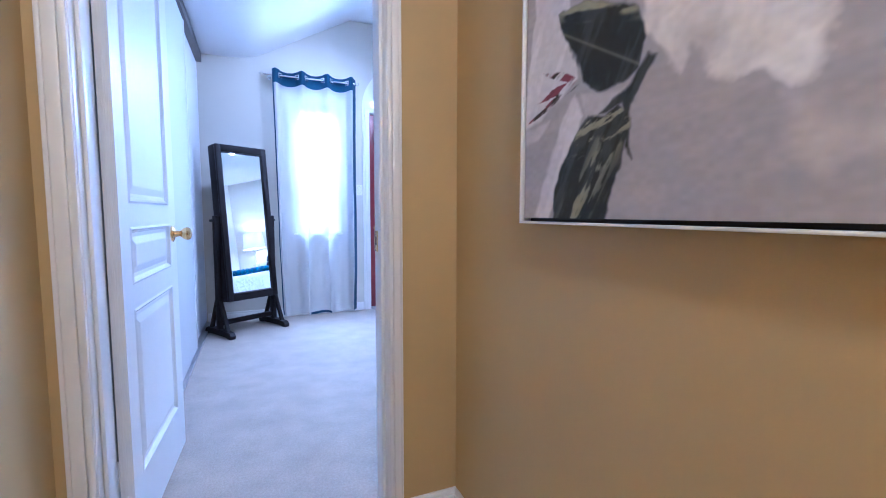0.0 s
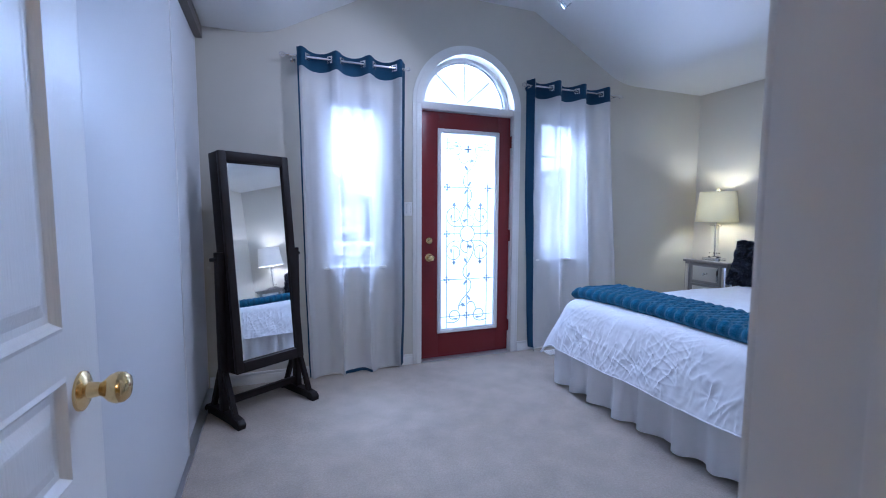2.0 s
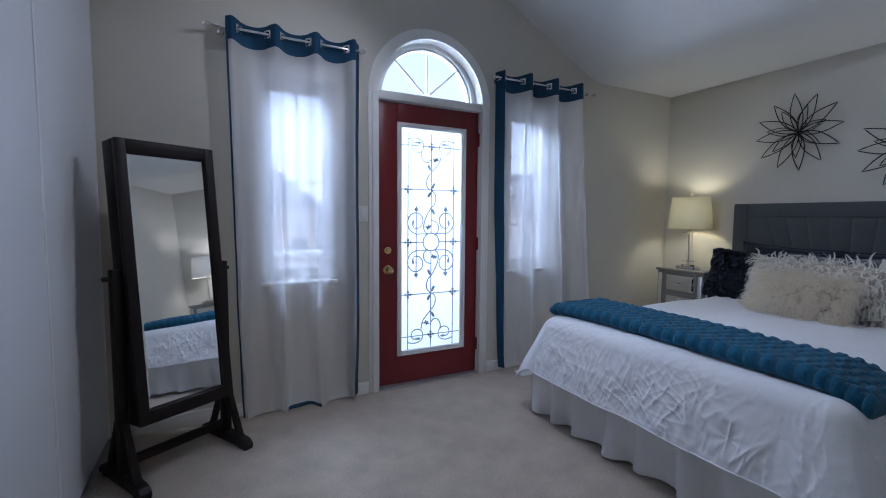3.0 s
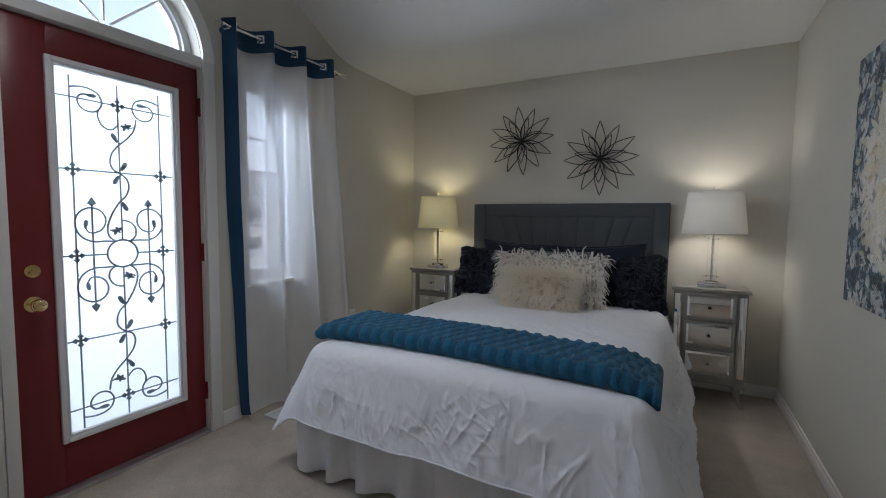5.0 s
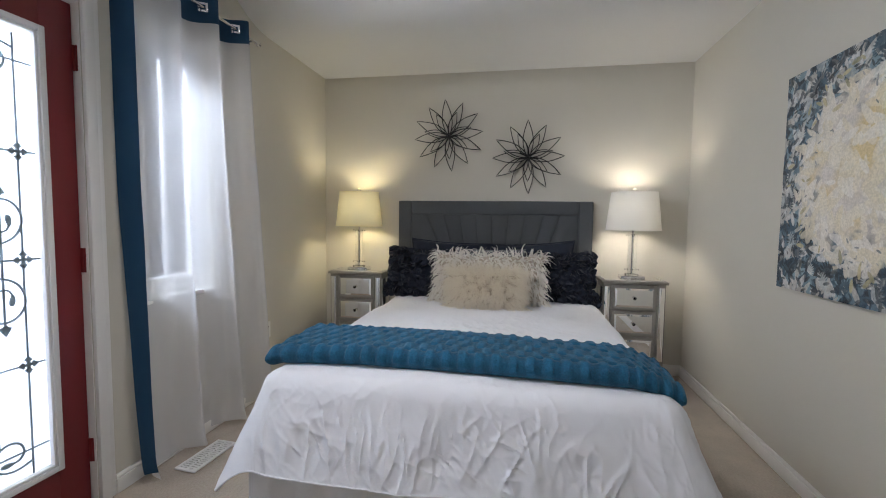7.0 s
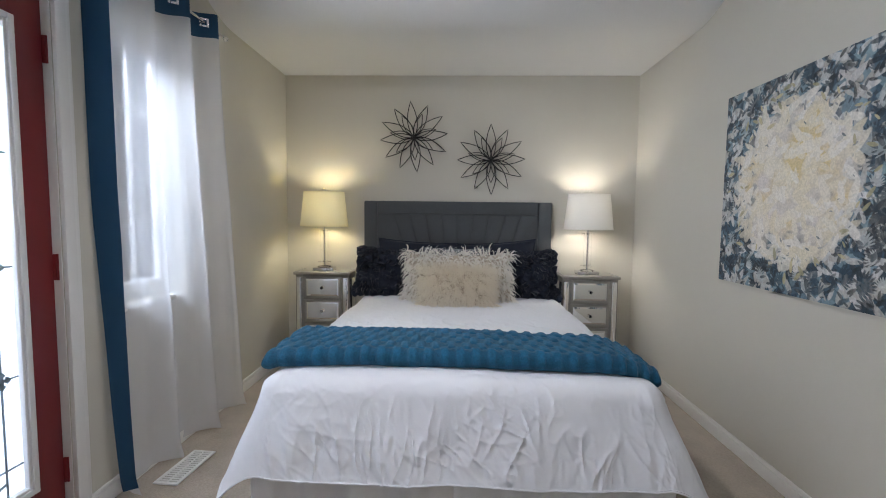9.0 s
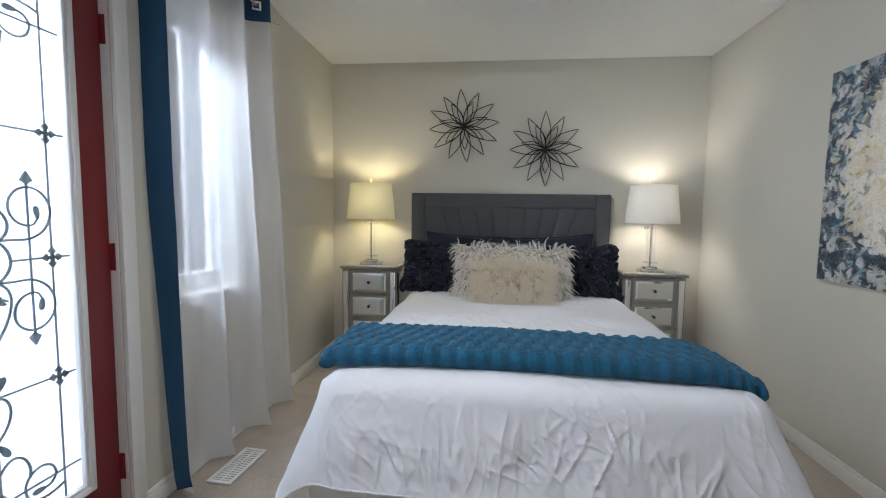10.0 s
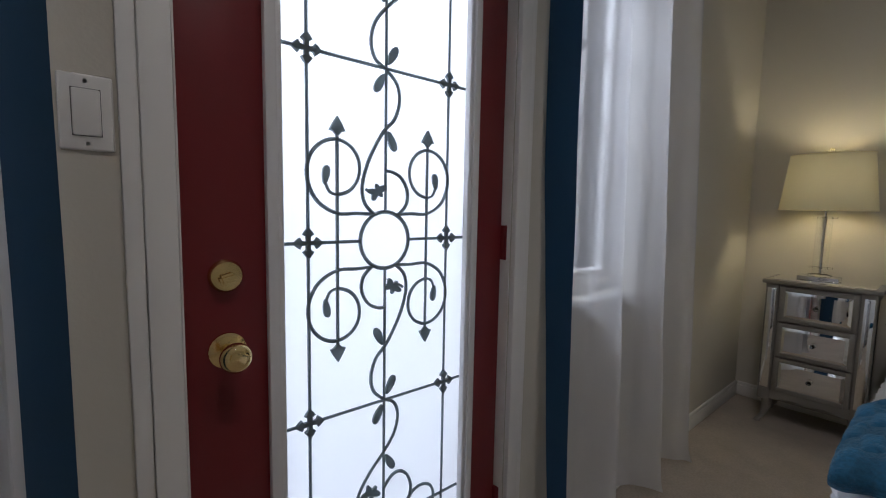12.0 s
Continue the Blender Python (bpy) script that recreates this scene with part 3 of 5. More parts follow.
knob(rd, 0.069, 0.0, 0.870, 1)
bm = lathe(bmesh.new(), [(0.030, 0.0), (0.030, 0.006), (0.026, 0.012), (0.0, 0.013)], 28, (0.069, 0.0, 1.010), "Y")
db = part("deadbolt", bm, BRASS, rd, "brass deadbolt plate with a thumb turn")
bm = bmesh.new()
bar(bm, (0.055, -0.020, 1.004), (0.082, -0.020, 1.011), 0.013, 0.016, 0.004)
part("thumb_turn", bm, BRASS, db)
for x in (0.060, 0.078):
    part("screw", lathe(bmesh.new(), [(0.0045, -0.0125), (0.004, -0.0142), (0.0, -0.0145)], 10, (x, 0.0, 1.024), "Y"), BRONZE, db)
for z in (1.85, 1.043, 0.24):
    bm = boxes((0.812, -0.010, z - 0.05, 0.838, 0.004, z + 0.05), bevel=0.003)
    lathe(bm, [(0.0, -0.052), (0.007, -0.05), (0.007, 0.05), (0.0, 0.052)], 12, (0.824, -0.012, z))
    part("hinge", bm, REDDOOR, rd, "red painted hinge")
part("latch_plate", boxes((-0.003, 0.008, 0.84, 0.003, 0.036, 0.93), bevel=0.001), BRASS, rd)

# ---- bedroom door, open against the closet ----
ID = thing("door_2", "white painted panelled bedroom door, standing open", "door", (-1.473, -3.122, 0.012, 0, 0, 87.0), kind="structure")
DW, DH, DT = 0.686, 2.02, 0.035
PANELS = ((1.046, 1.90), (0.798, 0.972), (0.20, 0.722))
PX0, PX1 = 0.088, 0.572
bm = bmesh.new()
for a in ((0, 0, 0, PX0, DT, DH), (PX1, 0, 0, DW, DT, DH)):
    box(bm, *a)
for a, b in ((0.0, 0.20), (0.722, 0.798), (0.972, 1.046), (1.90, DH)):
    box(bm, PX0, 0, a, PX1, DT, b)
part("door_slab", bm, DOORWHITE, ID, smooth=False)
for z0, z1 in PANELS:
    bm = bmesh.new()
    for y, sg in ((0.0, 1), (DT, -1)):
        def frame_ring(inset, depth):
            return [bm.verts.new((x, y + sg * depth, z)) for x, z in ((PX0 + inset, z0 + inset), (PX1 - inset, z0 + inset), (PX1 - inset, z1 - inset), (PX0 + inset, z1 - inset))]
        rings = [frame_ring(i, d) for i, d in ((-0.002, 0.0005), (0.006, -0.003), (0.012, 0.004), (0.018, 0.009), (0.030, 0.009), (0.052, 0.001), (0.056, 0.0005))]
        for a, b in zip(rings, rings[1:]):
            for k in range(4):
                bm.faces.new((a[k], a[(k + 1) % 4], b[(k + 1) % 4], b[k]))
        bm.faces.new(rings[-1])
    part("panel", bm, DOORWHITE, ID, smooth=False)
knob(ID, DW - 0.066, 0.0, 0.930, 1)
knob(ID, DW - 0.066, DT, 0.930, -1)
part("latch_plate", boxes((DW - 0.001, 0.006, 0.89, DW + 0.002, 0.029, 0.96), bevel=0.0008), BRASS, ID)
for z in (0.25, 1.78):
    bm = lathe(bmesh.new(), [(0.0, -0.046), (0.006, -0.045), (0.006, 0.045), (0.0, 0.046)], 12, (-0.007, DT + 0.004, z))
    part("hinge", bm, TRIM, ID)

# frame of the bedroom door: jambs, stops, casing on the hall side
bm = boxes((OX0 - 0.02, H, 0, OX0, S2, OZ), (OX1, H, 0, OX1 + 0.02, S2, OZ), (OX0 - 0.02, H, OZ, OX1 + 0.02, S2, OZ + 0.02), bevel=0.002)
for x0, x1 in ((OX0, OX0 + 0.011), (OX1 - 0.011, OX1)):
    box(bm, x0, H + 0.035, 0, x1, H + 0.072, OZ, bevel=0.003)
box(bm, OX0 + 0.011, H + 0.035, OZ - 0.011, OX1 - 0.011, H + 0.072, OZ, bevel=0.003)
solo("door_frame", bm, TRIM, "white painted jambs and stops of the bedroom doorway", "door frame", "structure")
bm = bmesh.new()
for a, b, d in ((0.002, 0.020, 0.012), (0.020, 0.050, 0.017), (0.050, 0.062, 0.014)):
    box(bm, OX0 - b, H - d, 0, OX0 - a, H, OZ + b, bevel=0.004)
    box(bm, OX1 + 0.75 * a, H - d, 0, OX1 + 0.75 * b, H, OZ + b, bevel=0.004)
    box(bm, OX0 - a, H - d, OZ + a, OX1 + a, H, OZ + b, bevel=0.004)
solo("trim", bm, TRIM, "white moulded casing of the bedroom doorway on the hall side", "trim", "structure")
bm = bmesh.new()
for a, b, d in ((0.004, 0.03, 0.010), (0.03, 0.06, 0.017)):
    box(bm, OX1 + a, S2, 0, OX1 + b, S2 + d, OZ + b, bevel=0.004)
solo("trim", bm, TRIM, "white moulded casing of the bedroom doorway on the room side", "trim", "structure")
sp = thing("strike_plate", "small brass strike plate screwed to the door jamb", "strike plate", (OX1, -3.184, 0.935, 0, 0, 0), kind="structure")
bm = bmesh.new()
for a in ((-0.003, -0.002, -0.035, 0.001, 0.034, -0.014), (-0.003, -0.002, 0.014, 0.001, 0.034, 0.035), (-0.003, -0.002, -0.014, 0.001, 0.008, 0.014), (-0.003, 0.024, -0.014, 0.001, 0.034, 0.014)):
    box(bm, *a, bevel=0.0006)
part("plate", bm, BRASS, sp)
part("latch_hole", boxes((-0.0022, 0.008, -0.014, 0.001, 0.024, 0.014)), DARK, sp)
for z in (-0.025, 0.025):
    part("screw", lathe(bmesh.new(), [(0.004, 0.0), (0.003, -0.0015), (0, -0.0018)], 10, (-0.003, 0.016, z), "X"), BRASS, sp)

# ---- sliding closet ----
cl = thing("closet_front", "white sliding closet doors under a metal track", "closet", (0, 0, 0, 0, 0, 0), kind="structure")
for y0, y1, x in ((-2.96, -2.06, -1.568), (-2.10, -0.965, -1.548), (-1.02, N - 0.012, -1.572)):
    d = part("sliding_panel", boxes((x - 0.018, y0, 0.022, x, y1, 2.40), bevel=0.002), CLOSET, cl)
    bm = bmesh.new()
    for a in ((x - 0.022, y1 - 0.012, 0.02, x + 0.004, y1 + 0.002, 2.40), (x - 0.022, y0 - 0.002, 0.02, x + 0.004, y0 + 0.012, 2.40)):
        box(bm, *a, bevel=0.002)
    part("edge_strip", bm, VINYL, d)
part("top_track", boxes((-1.63, S2 + 0.002, 2.375, -1.528, N - 0.002, 2.380), (-1.534, S2 + 0.002, 2.380, -1.528, N - 0.002, LOW), bevel=0.001), BRONZE, cl, "dark bronze metal top track")
part("bottom_track", boxes((-1.63, S2 + 0.002, 0.001, -1.530, N - 0.016, 0.012), (-1.534, S2 + 0.002, 0.012, -1.530, N - 0.016, 0.020), bevel=0.001), ALU, cl, "grey metal floor track")

# ---- light switch beside the red door ----
sw = thing("light_switch", "white plastic rocker switch on the wall beside the door", "light switch", (-0.118, N, 1.268, 0, 0, 0))
part("plate", boxes((-0.032, -0.006, -0.054, 0.032, 0, 0.054), bevel=0.004, seg=3), PLASTIC, sw)
part("rocker", boxes((-0.0165, -0.0095, -0.033, 0.0165, -0.004, 0.033), bevel=0.002), PLASTIC, sw)
part("rocker_gap", boxes((-0.0172, -0.0066, -0.0337, 0.0172, -0.005, 0.0337)), DARK, sw)
for z in (-0.044, 0.044):
    part("screw", lathe(bmesh.new(), [(0.003, 0.0), (0.0026, -0.0010), (0, -0.0012)], 10, (0, -0.006, z), "Y"), ALU, sw)

# ---- wall outlet low beside the window curtain ----
so = thing("wall_outlet", "white plastic outlet low on the wall beside the curtain", "outlet", (2.085, N, 0.440, 0, 0, 0))
part("plate", boxes((-0.035, -0.006, -0.057, 0.035, 0, 0.057), bevel=0.004, seg=3), PLASTIC, so)
for z in (-0.020, 0.020):
    sk2 = part("socket", boxes((-0.017, -0.008, z - 0.014, 0.017, -0.004, z + 0.014), bevel=0.003), PLASTIC, so)
    for x in (-0.006, 0.006):
        part("slot", boxes((x - 0.0012, -0.0086, z - 0.004, x + 0.0012, -0.007, z + 0.006)), DARK, sk2, smooth=False)

# ---- floor register ----
vent = thing("floor_vent", "white slotted metal floor register in the carpet", "floor vent", (1.240, -0.215, 0.006, 0, 0, -4))
bm = bmesh.new()
for a in ((-0.145, -0.060, 0, -0.128, 0.060, 0.008), (0.128, -0.060, 0, 0.145, 0.060, 0.008), (-0.128, -0.060, 0, 0.128, -0.044, 0.008), (-0.128, 0.044, 0, 0.128, 0.060, 0.008), (-0.128, -0.004, 0, 0.128, 0.004, 0.007)):
    box(bm, *a, bevel=0.002)
part("rim", bm, VINYL, vent)
part("backing", boxes((-0.13, -0.05, -0.012, 0.13, 0.05, 0.001)), DARK, vent)
for k in range(15):
    x = -0.117 + k * 0.0167
    part("slat", boxes((x - 0.0042, -0.045, 0.001, x + 0.0042, 0.045, 0.0065)), VINYL, vent, smooth=False)

# ---- cheval mirror ----
cm = thing("cheval_mirror", "dark espresso wooden cheval mirror cabinet, tilted back slightly", "mirror", (-1.210, -0.435, 0, 0, 0, 31.0))
for s in (-1, 1):
    x = s * 0.250
    bm = boxes((x - 0.020, -0.023, 0.05, x + 0.020, 0.023, 1.005), bevel=0.004)
    part("upright", bm, ESPRESSO, cm)
    bm = bmesh.new()
    prism(bm, [(-0.205, 0.0), (-0.150, 0.0), (-0.135, 0.014), (0.135, 0.014), (0.150, 0.0), (0.205, 0.0), (0.208, 0.030), (0.185, 0.052), (0.10, 0.060), (-0.10, 0.060), (-0.185, 0.052), (-0.208, 0.030)], x - 0.024, x + 0.024, "yz")
    bmesh.ops.bevel(bm, geom=list(bm.edges), offset=0.003, segments=2, affect="EDGES")
    part("foot", bm, ESPRESSO, cm)
    for q in (-1, 1):
        bm = bmesh.new()
        bar(bm, (x, q * 0.135, 0.045), (x, q * 0.026, 0.300), 0.030, 0.030)
        part("brace", bm, ESPRESSO, cm)
    bm = lathe(bmesh.new(), [(0.0, -0.026), (0.010, -0.024), (0.012, 0.0), (0.010, 0.012), (0.0, 0.014)], 14, (x + s * 0.026, 0, 0.965), "X")
    part("pivot_knob", bm, WIRE, cm)
part("stretcher", boxes((-0.230, -0.016, 0.085, 0.230, 0.016, 0.125), bevel=0.004), ESPRESSO, cm)
TM = pose(0, 0, 0.96) @ pose(0, 0, 0, -5.8) @ pose(0, 0, -0.96)


def tilted(bm):
    bmesh.ops.transform(bm, matrix=TM, verts=bm.verts)
    return bm


part("cabinet", tilted(boxes((-0.225, -0.020, 0.285, 0.225, 0.075, 1.595), bevel=0.004)), ESPRESSO, cm)
bm = boxes((-0.225, -0.052, 0.285, -0.180, -0.020, 1.595), (0.180, -0.052, 0.285, 0.225, -0.020, 1.595), (-0.180, -0.052, 0.285, 0.180, -0.020, 0.345), (-0.180, -0.052, 1.535, 0.180, -0.020, 1.595), bevel=0.004)
dr = part("door", tilted(bm), ESPRESSO, cm)
bm = bmesh.new()
o = [bm.verts.new(p) for p in ((-0.180, -0.034, 0.345), (0.180, -0.034, 0.345), (0.180, -0.034, 1.535), (-0.180, -0.034, 1.535))]
i = [bm.verts.new(p) for p in ((-0.168, -0.0365, 0.357), (0.168, -0.0365, 0.357), (0.168, -0.0365, 1.523), (-0.168, -0.0365, 1.523))]
for k in range(4):
    bm.faces.new((o[k], o[(k + 1) % 4], i[(k + 1) % 4], i[k]))
bm.faces.new(i)
part("mirror_glass", tilted(bm), MIRROR, dr, "bevelled silver mirror glass", smooth=False)

# ---- bed ----
bed = thing("bed", "upholstered double bed with a charcoal headboard and white skirt", "bed", (0, 0, 0, 0, 0, 0))
BX0, BX1, BY0, BY1, BT = 0.870, 2.96, -2.285, -0.820, 0.618
part("box_spring", boxes((0.86, BY0, 0.12, 2.90, BY1, 0.36), bevel=0.02), SKIRT, bed)
part("mattress", boxes((BX0 + 0.03, BY0 + 0.03, 0.36, BX1, BY1 - 0.03, BT - 0.022), bevel=0.10, seg=4), SKIRT, bed)
for x in (0.98, 2.75):
    for y in (BY0 + 0.12, BY1 - 0.12):
        part("leg", lathe(bmesh.new(), [(0.025, 0.0), (0.03, 0.06), (0.035, 0.125)], 12, (x, y, 0)), ESPRESSO, bed)
HY0, HY1, HZ = -2.332, -0.727, 1.384
hb = part("headboard", boxes((2.985, HY0, 0.10, 3.033, HY1, HZ), bevel=0.012, seg=3), HEADBOARD, bed, "charcoal linen upholstered headboard")
bm = bmesh.new()
for a in ((2.975, HY0, 0.10, 2.99, HY0 + 0.112, HZ), (2.975, HY1 - 0.112, 0.10, 2.99, HY1, HZ), (2.975, HY0 + 0.112, HZ - 0.112, 2.99, HY1 - 0.112, HZ)):
    box(bm, *a, bevel=0.010, seg=3)
part("border", bm, HEADBOARD, hb)
HC = (HY0 + HY1) / 2
HIN = (HY1 - HY0) / 2 - 0.114
for k in range(10):
    def fan(t):
        return HC + HIN * t, HC + HIN * t * 0.52
    t0, t1 = -1 + k * 0.2, -1 + (k + 1) * 0.2
    a0, b0 = fan(t0)
    a1, b1 = fan(t1)
    zt, zb = HZ - 0.114, 0.50
    bm = bmesh.new()

    def puff(u, v):
        y = (a0 + (a1 - a0) * u) * v + (b0 + (b1 - b0) * u) * (1 - v)
        if k == 0 and u == 0 or k == 9 and u == 1:
            y = HC + (HIN if u else -HIN)
        return (2.986 - 0.018 * (max(0.0, math.sin(math.pi * u)) ** 0.45) * min(1.0, 12 * (1 - v) + 0.15), y, zb + (zt - zb) * v)
    sheet(bm, 12, 14, puff)
    part("channel", bm, HEADBOARD, hb)


# gathered skirt panels round the base
def skirt_panel(name, p, q, out, seed, folds):
    p, q, out = Vector(p), Vector(q), Vector(out)
    n = max(24, int((q - p).length / 0.012))
    bm = bmesh.new()

    def at(u, v):
        w = (q - p).length * u
        amp = (0.010 + 0.036 * (1 - v)) * (0.6 + 0.6 * abs(fbm(w * 2.1, seed)))
        wave = math.sin(w * folds * 0.9 + 5.0 * fbm(w * 1.9, seed + 3))
        d = amp * math.tanh(1.3 * wave) * 1.1 + 0.012 * fbm(w * 9, v * 2, seed) * (1 - v)
        return p + (q - p) * u + out * d + Vector((0, 0, 0.018 + 0.012 * fbm(w * 3, seed + 9) + (0.34 - 0.018) * v))
    sheet(bm, n, 10, at)
    return part(name, bm, SKIRT, bed, "white gathered cotton bed skirt")


skirt_panel("skirt", (0.785, -0.760, 0), (0.785, -1.555, 0), (-1, 0, 0), 1, 36)
skirt_panel("skirt", (0.800, -1.535, 0), (0.785, -2.360, 0), (-1, 0, 0), 5, 33)
skirt_panel("skirt", (0.815, -0.775, 0), (2.86, -0.795, 0), (0, 1, 0), 9, 22)
skirt_panel("skirt", (0.815, -2.345, 0), (2.86, -2.325, 0), (0, -1, 0), 13, 22)

# quilt: laid over the mattress and hanging on three sides
quilt = thing("quilt", "rumpled white cotton quilt hanging over the bed's foot and sides", "quilt", (0, 0, 0, 0, 0, 0))
bm = bmesh.new()
R = 0.09
FX0, FY0, FY1 = BX0 - 0.05, BY0 - 0.065, BY1 + 0.065
QX0, QX1, QY0, QY1 = FX0 - 0.315, 2.88, FY0 - 0.46, FY1 + 0.315
PUCKERS = [(x, y) for x in (0.62, 1.15, 1.75, 2.35) for y in (-0.62, -1.05, -1.52, -2.0, -2.45)]


CREASES = ((8, 8.0, 1.8, 1.0), (-28, 11.0, 2.6, 0.9), (34, 11.0, 2.6, 0.9), (-8, 16.0, 3.6, 0.8), (20, 17.0, 3.8, 0.7), (88, 10.0, 2.0, 0.5), (-50, 18.0, 4.4, 0.6), (54, 18.0, 4.4, 0.6))


def crease(x, y):
    """Pressed creases in several directions, bent and broken off unevenly."""
    h = 0.0
    p, q = x + 0.028 * fbm(x * 4, y * 4, 3.0, 2), y + 0.028 * fbm(x * 4, y * 4, 8.0, 2)
    for k, (turn, f, g, big) in enumerate(CREASES):
        c, s = math.cos(radians(turn)), math.sin(radians(turn))
        wv = fbm((-p * s + q * c) * f, (p * c + q * s) * g, 7.3 * k, 2)
        gate = min(1.0, max(0.0, 0.42 + 2.0 * fbm(x * 2.6, y * 2.6, 11.0 + 3 * k, 1)))
        h += math.exp(-abs(wv * 10.0) ** 1.2) * big * gate
    return h


def drape(u, v):
    a, b = QX0 + (QX1 - QX0) * u, QY0 + (QY1 - QY0) * v
    cx, cy = min(max(a, FX0 + R), BX1), min(max(b, FY0 + R), FY1 - R)
    ex, ey = a - cx, b - cy
    e = math.hypot(ex, ey)
    corner = min(abs(ex), abs(ey)) / (e + 1e-6)
    e *= 1 - 0.16 * corner
    bx, by = (ex / e, ey / e) if e > 1e-6 else (0.0, 0.0)
    ln = math.hypot(bx, by) or 1.0
    bx, by = bx / ln, by / ln
    lean = 0.36 * bx * bx + (0.36 if by < 0 else 0.22) * by * by + 0.22 * corner
    bend = math.atan2(0.93, lean)
    arc_len = R * bend
    if e < arc_len:
        out, drop = R * math.sin(e / R), R * (1 - math.cos(e / R))
        nx, nz = math.sin(e / R), math.cos(e / R)
    else:
        t = e - arc_len
        out, drop = R * math.sin(bend) + t * math.cos(bend), R * (1 - math.cos(bend)) + t * math.sin(bend)
        nx, nz = math.sin(bend), math.cos(bend)
    along = cy - cx + (0.25 * math.atan2(ey, -ex) if e > 1e-6 else 0.0)
    hang = min(1.0, max(0.0, e - 0.04) / 0.3)
    fold = hang * (0.005 * math.sin(along * 11 + 2.5 * fbm(along * 1.3, 3.1)) + 0.011 * fbm(along * 5.5, e * 3.0, 5.5))
    rum = 0.0095 * crease(a, b) * (0.25 + 0.95 * hang) * (1 - 0.5 * min(1.0, max(0.0, (e - 0.30) / 0.10))) + 0.008 * fbm(a * 3.1, b * 3.1, 1.7, 2)
    for px, py in PUCKERS:
        d2 = (a - px) ** 2 + (b - py) ** 2
        if d2 < 0.04:
            rum -= 0.009 * math.exp(-d2 / 0.0016) + 0.0015 * math.exp(-d2 / 0.008) * math.sin(7 * math.atan2(b - py, a - px))
    rum *= max(0.12, 1 - 1.9 * corner)
    disp = fold + rum
    inner = min(1.0, max(0.0, min(a - FX0 - R, b - FY0 - R, FY1 - R - b) / 0.30))
    puffz = 0.012 * inner * inner * (3 - 2 * inner)
    z = BT - drop + nz * rum + puffz
    return (cx + bx * (out + nx * disp), cy + by * (out + nx * disp), max(z, 0.06))


sheet(bm, 440, 430, drape)
cover = part("cover", bm, QUILT, quilt)
edge = [drape(0.0, k / 240) for k in range(241)]
part("hem", tube(bmesh.new(), edge, 0.004, 6), QUILT, quilt, "rolled stitched hem")
for v in (0.0, 1.0):
    part("hem", tube(bmesh.new(), [drape(k / 240, v) for k in range(241)], 0.006, 6), QUILT, quilt, "rolled stitched hem")
sol = cover.modifiers.new("thickness", "SOLIDIFY")
sol.thickness, sol.offset = 0.010, -1

# throw blanket across the foot of the bed
th = thing("throw_blanket", "teal plush throw with raised blocks, folded across the bed", "blanket", (0, 0, 0, 0, 0, 0))
bm = bmesh.new()
TW, TL = 0.42, 1.685
PILE_SHADE = []


def throw(u, v):
    l = TL * v
    y = -0.742 - l
    west = 0.930 + 0.055 * math.sin(math.pi * min(1.0, 1.15 * v)) + 0.008 * math.sin(7 * v + 1)
    # round section: u runs once round the folded edge
    w, rr = TW * (1 - 0.14 * v), 0.038
    flat = w - 2 * rr
    s = u * (2 * flat + 2 * math.pi * rr)
    if s < flat:
        sx, sz, cx, cz = flat / 2 - s, rr, 0.0, 1.0
    elif s < flat + math.pi * rr:
        a = math.pi / 2 + (s - flat) / rr
        cx, cz = math.cos(a), math.sin(a)
        sx, sz = -flat / 2 + rr * cx, rr * cz
    elif s < 2 * flat + math.pi * rr:
        sx, sz, cx, cz = -flat / 2 + (s - flat - math.pi * rr), -rr, 0.0, -1.0
    else:
        a = -math.pi / 2 + (s - 2 * flat - math.pi * rr) / rr
        cx, cz = math.cos(a), math.sin(a)
        sx, sz = flat / 2 + rr * cx, rr * cz
    x = west + w / 2 + sx
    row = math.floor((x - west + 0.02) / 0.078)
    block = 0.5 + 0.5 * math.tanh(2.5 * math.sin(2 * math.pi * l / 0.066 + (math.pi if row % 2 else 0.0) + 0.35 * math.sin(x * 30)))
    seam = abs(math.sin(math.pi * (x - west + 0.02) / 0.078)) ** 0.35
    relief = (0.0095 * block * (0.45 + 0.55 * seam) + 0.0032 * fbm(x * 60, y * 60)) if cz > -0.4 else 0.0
    # painted pile shading: raised blocks lighter, valleys and seams darker
    PILE_SHADE.append(0.84 + 0.36 * block * seam)
    drop = 0.0
    if y < BY0 + 0.10:
        t = BY0 + 0.10 - y
        drop = 0.40 * t ** 1.35
        y = y + 0.30 * t
    if y > BY1 + 0.02:
        drop = 0.30 * (y - BY1 - 0.02)
    taper = math.sqrt(1 - (1 - min(1.0, min(l, TL - l) / 0.028)) ** 2 * 0.6)
    z = BT + 0.040 + sz * taper + relief * (0.4 + 0.6 * abs(cz)) - drop + 0.006 * fbm(x * 4, y * 4)
    return (x + (relief * cx if abs(cx) > 0.8 else 0), y, z)


sheet(bm, 130, 360, throw, closed_u=True)
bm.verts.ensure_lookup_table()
# stores the painted pile shading that scales the throw's colour
nap_shade = bm.verts.layers.float.new("nap_shade")
for vert, value in zip(bm.verts, PILE_SHADE):
    vert[nap_shade] = value
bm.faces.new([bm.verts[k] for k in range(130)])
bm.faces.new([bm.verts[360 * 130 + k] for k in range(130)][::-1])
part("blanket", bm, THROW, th)


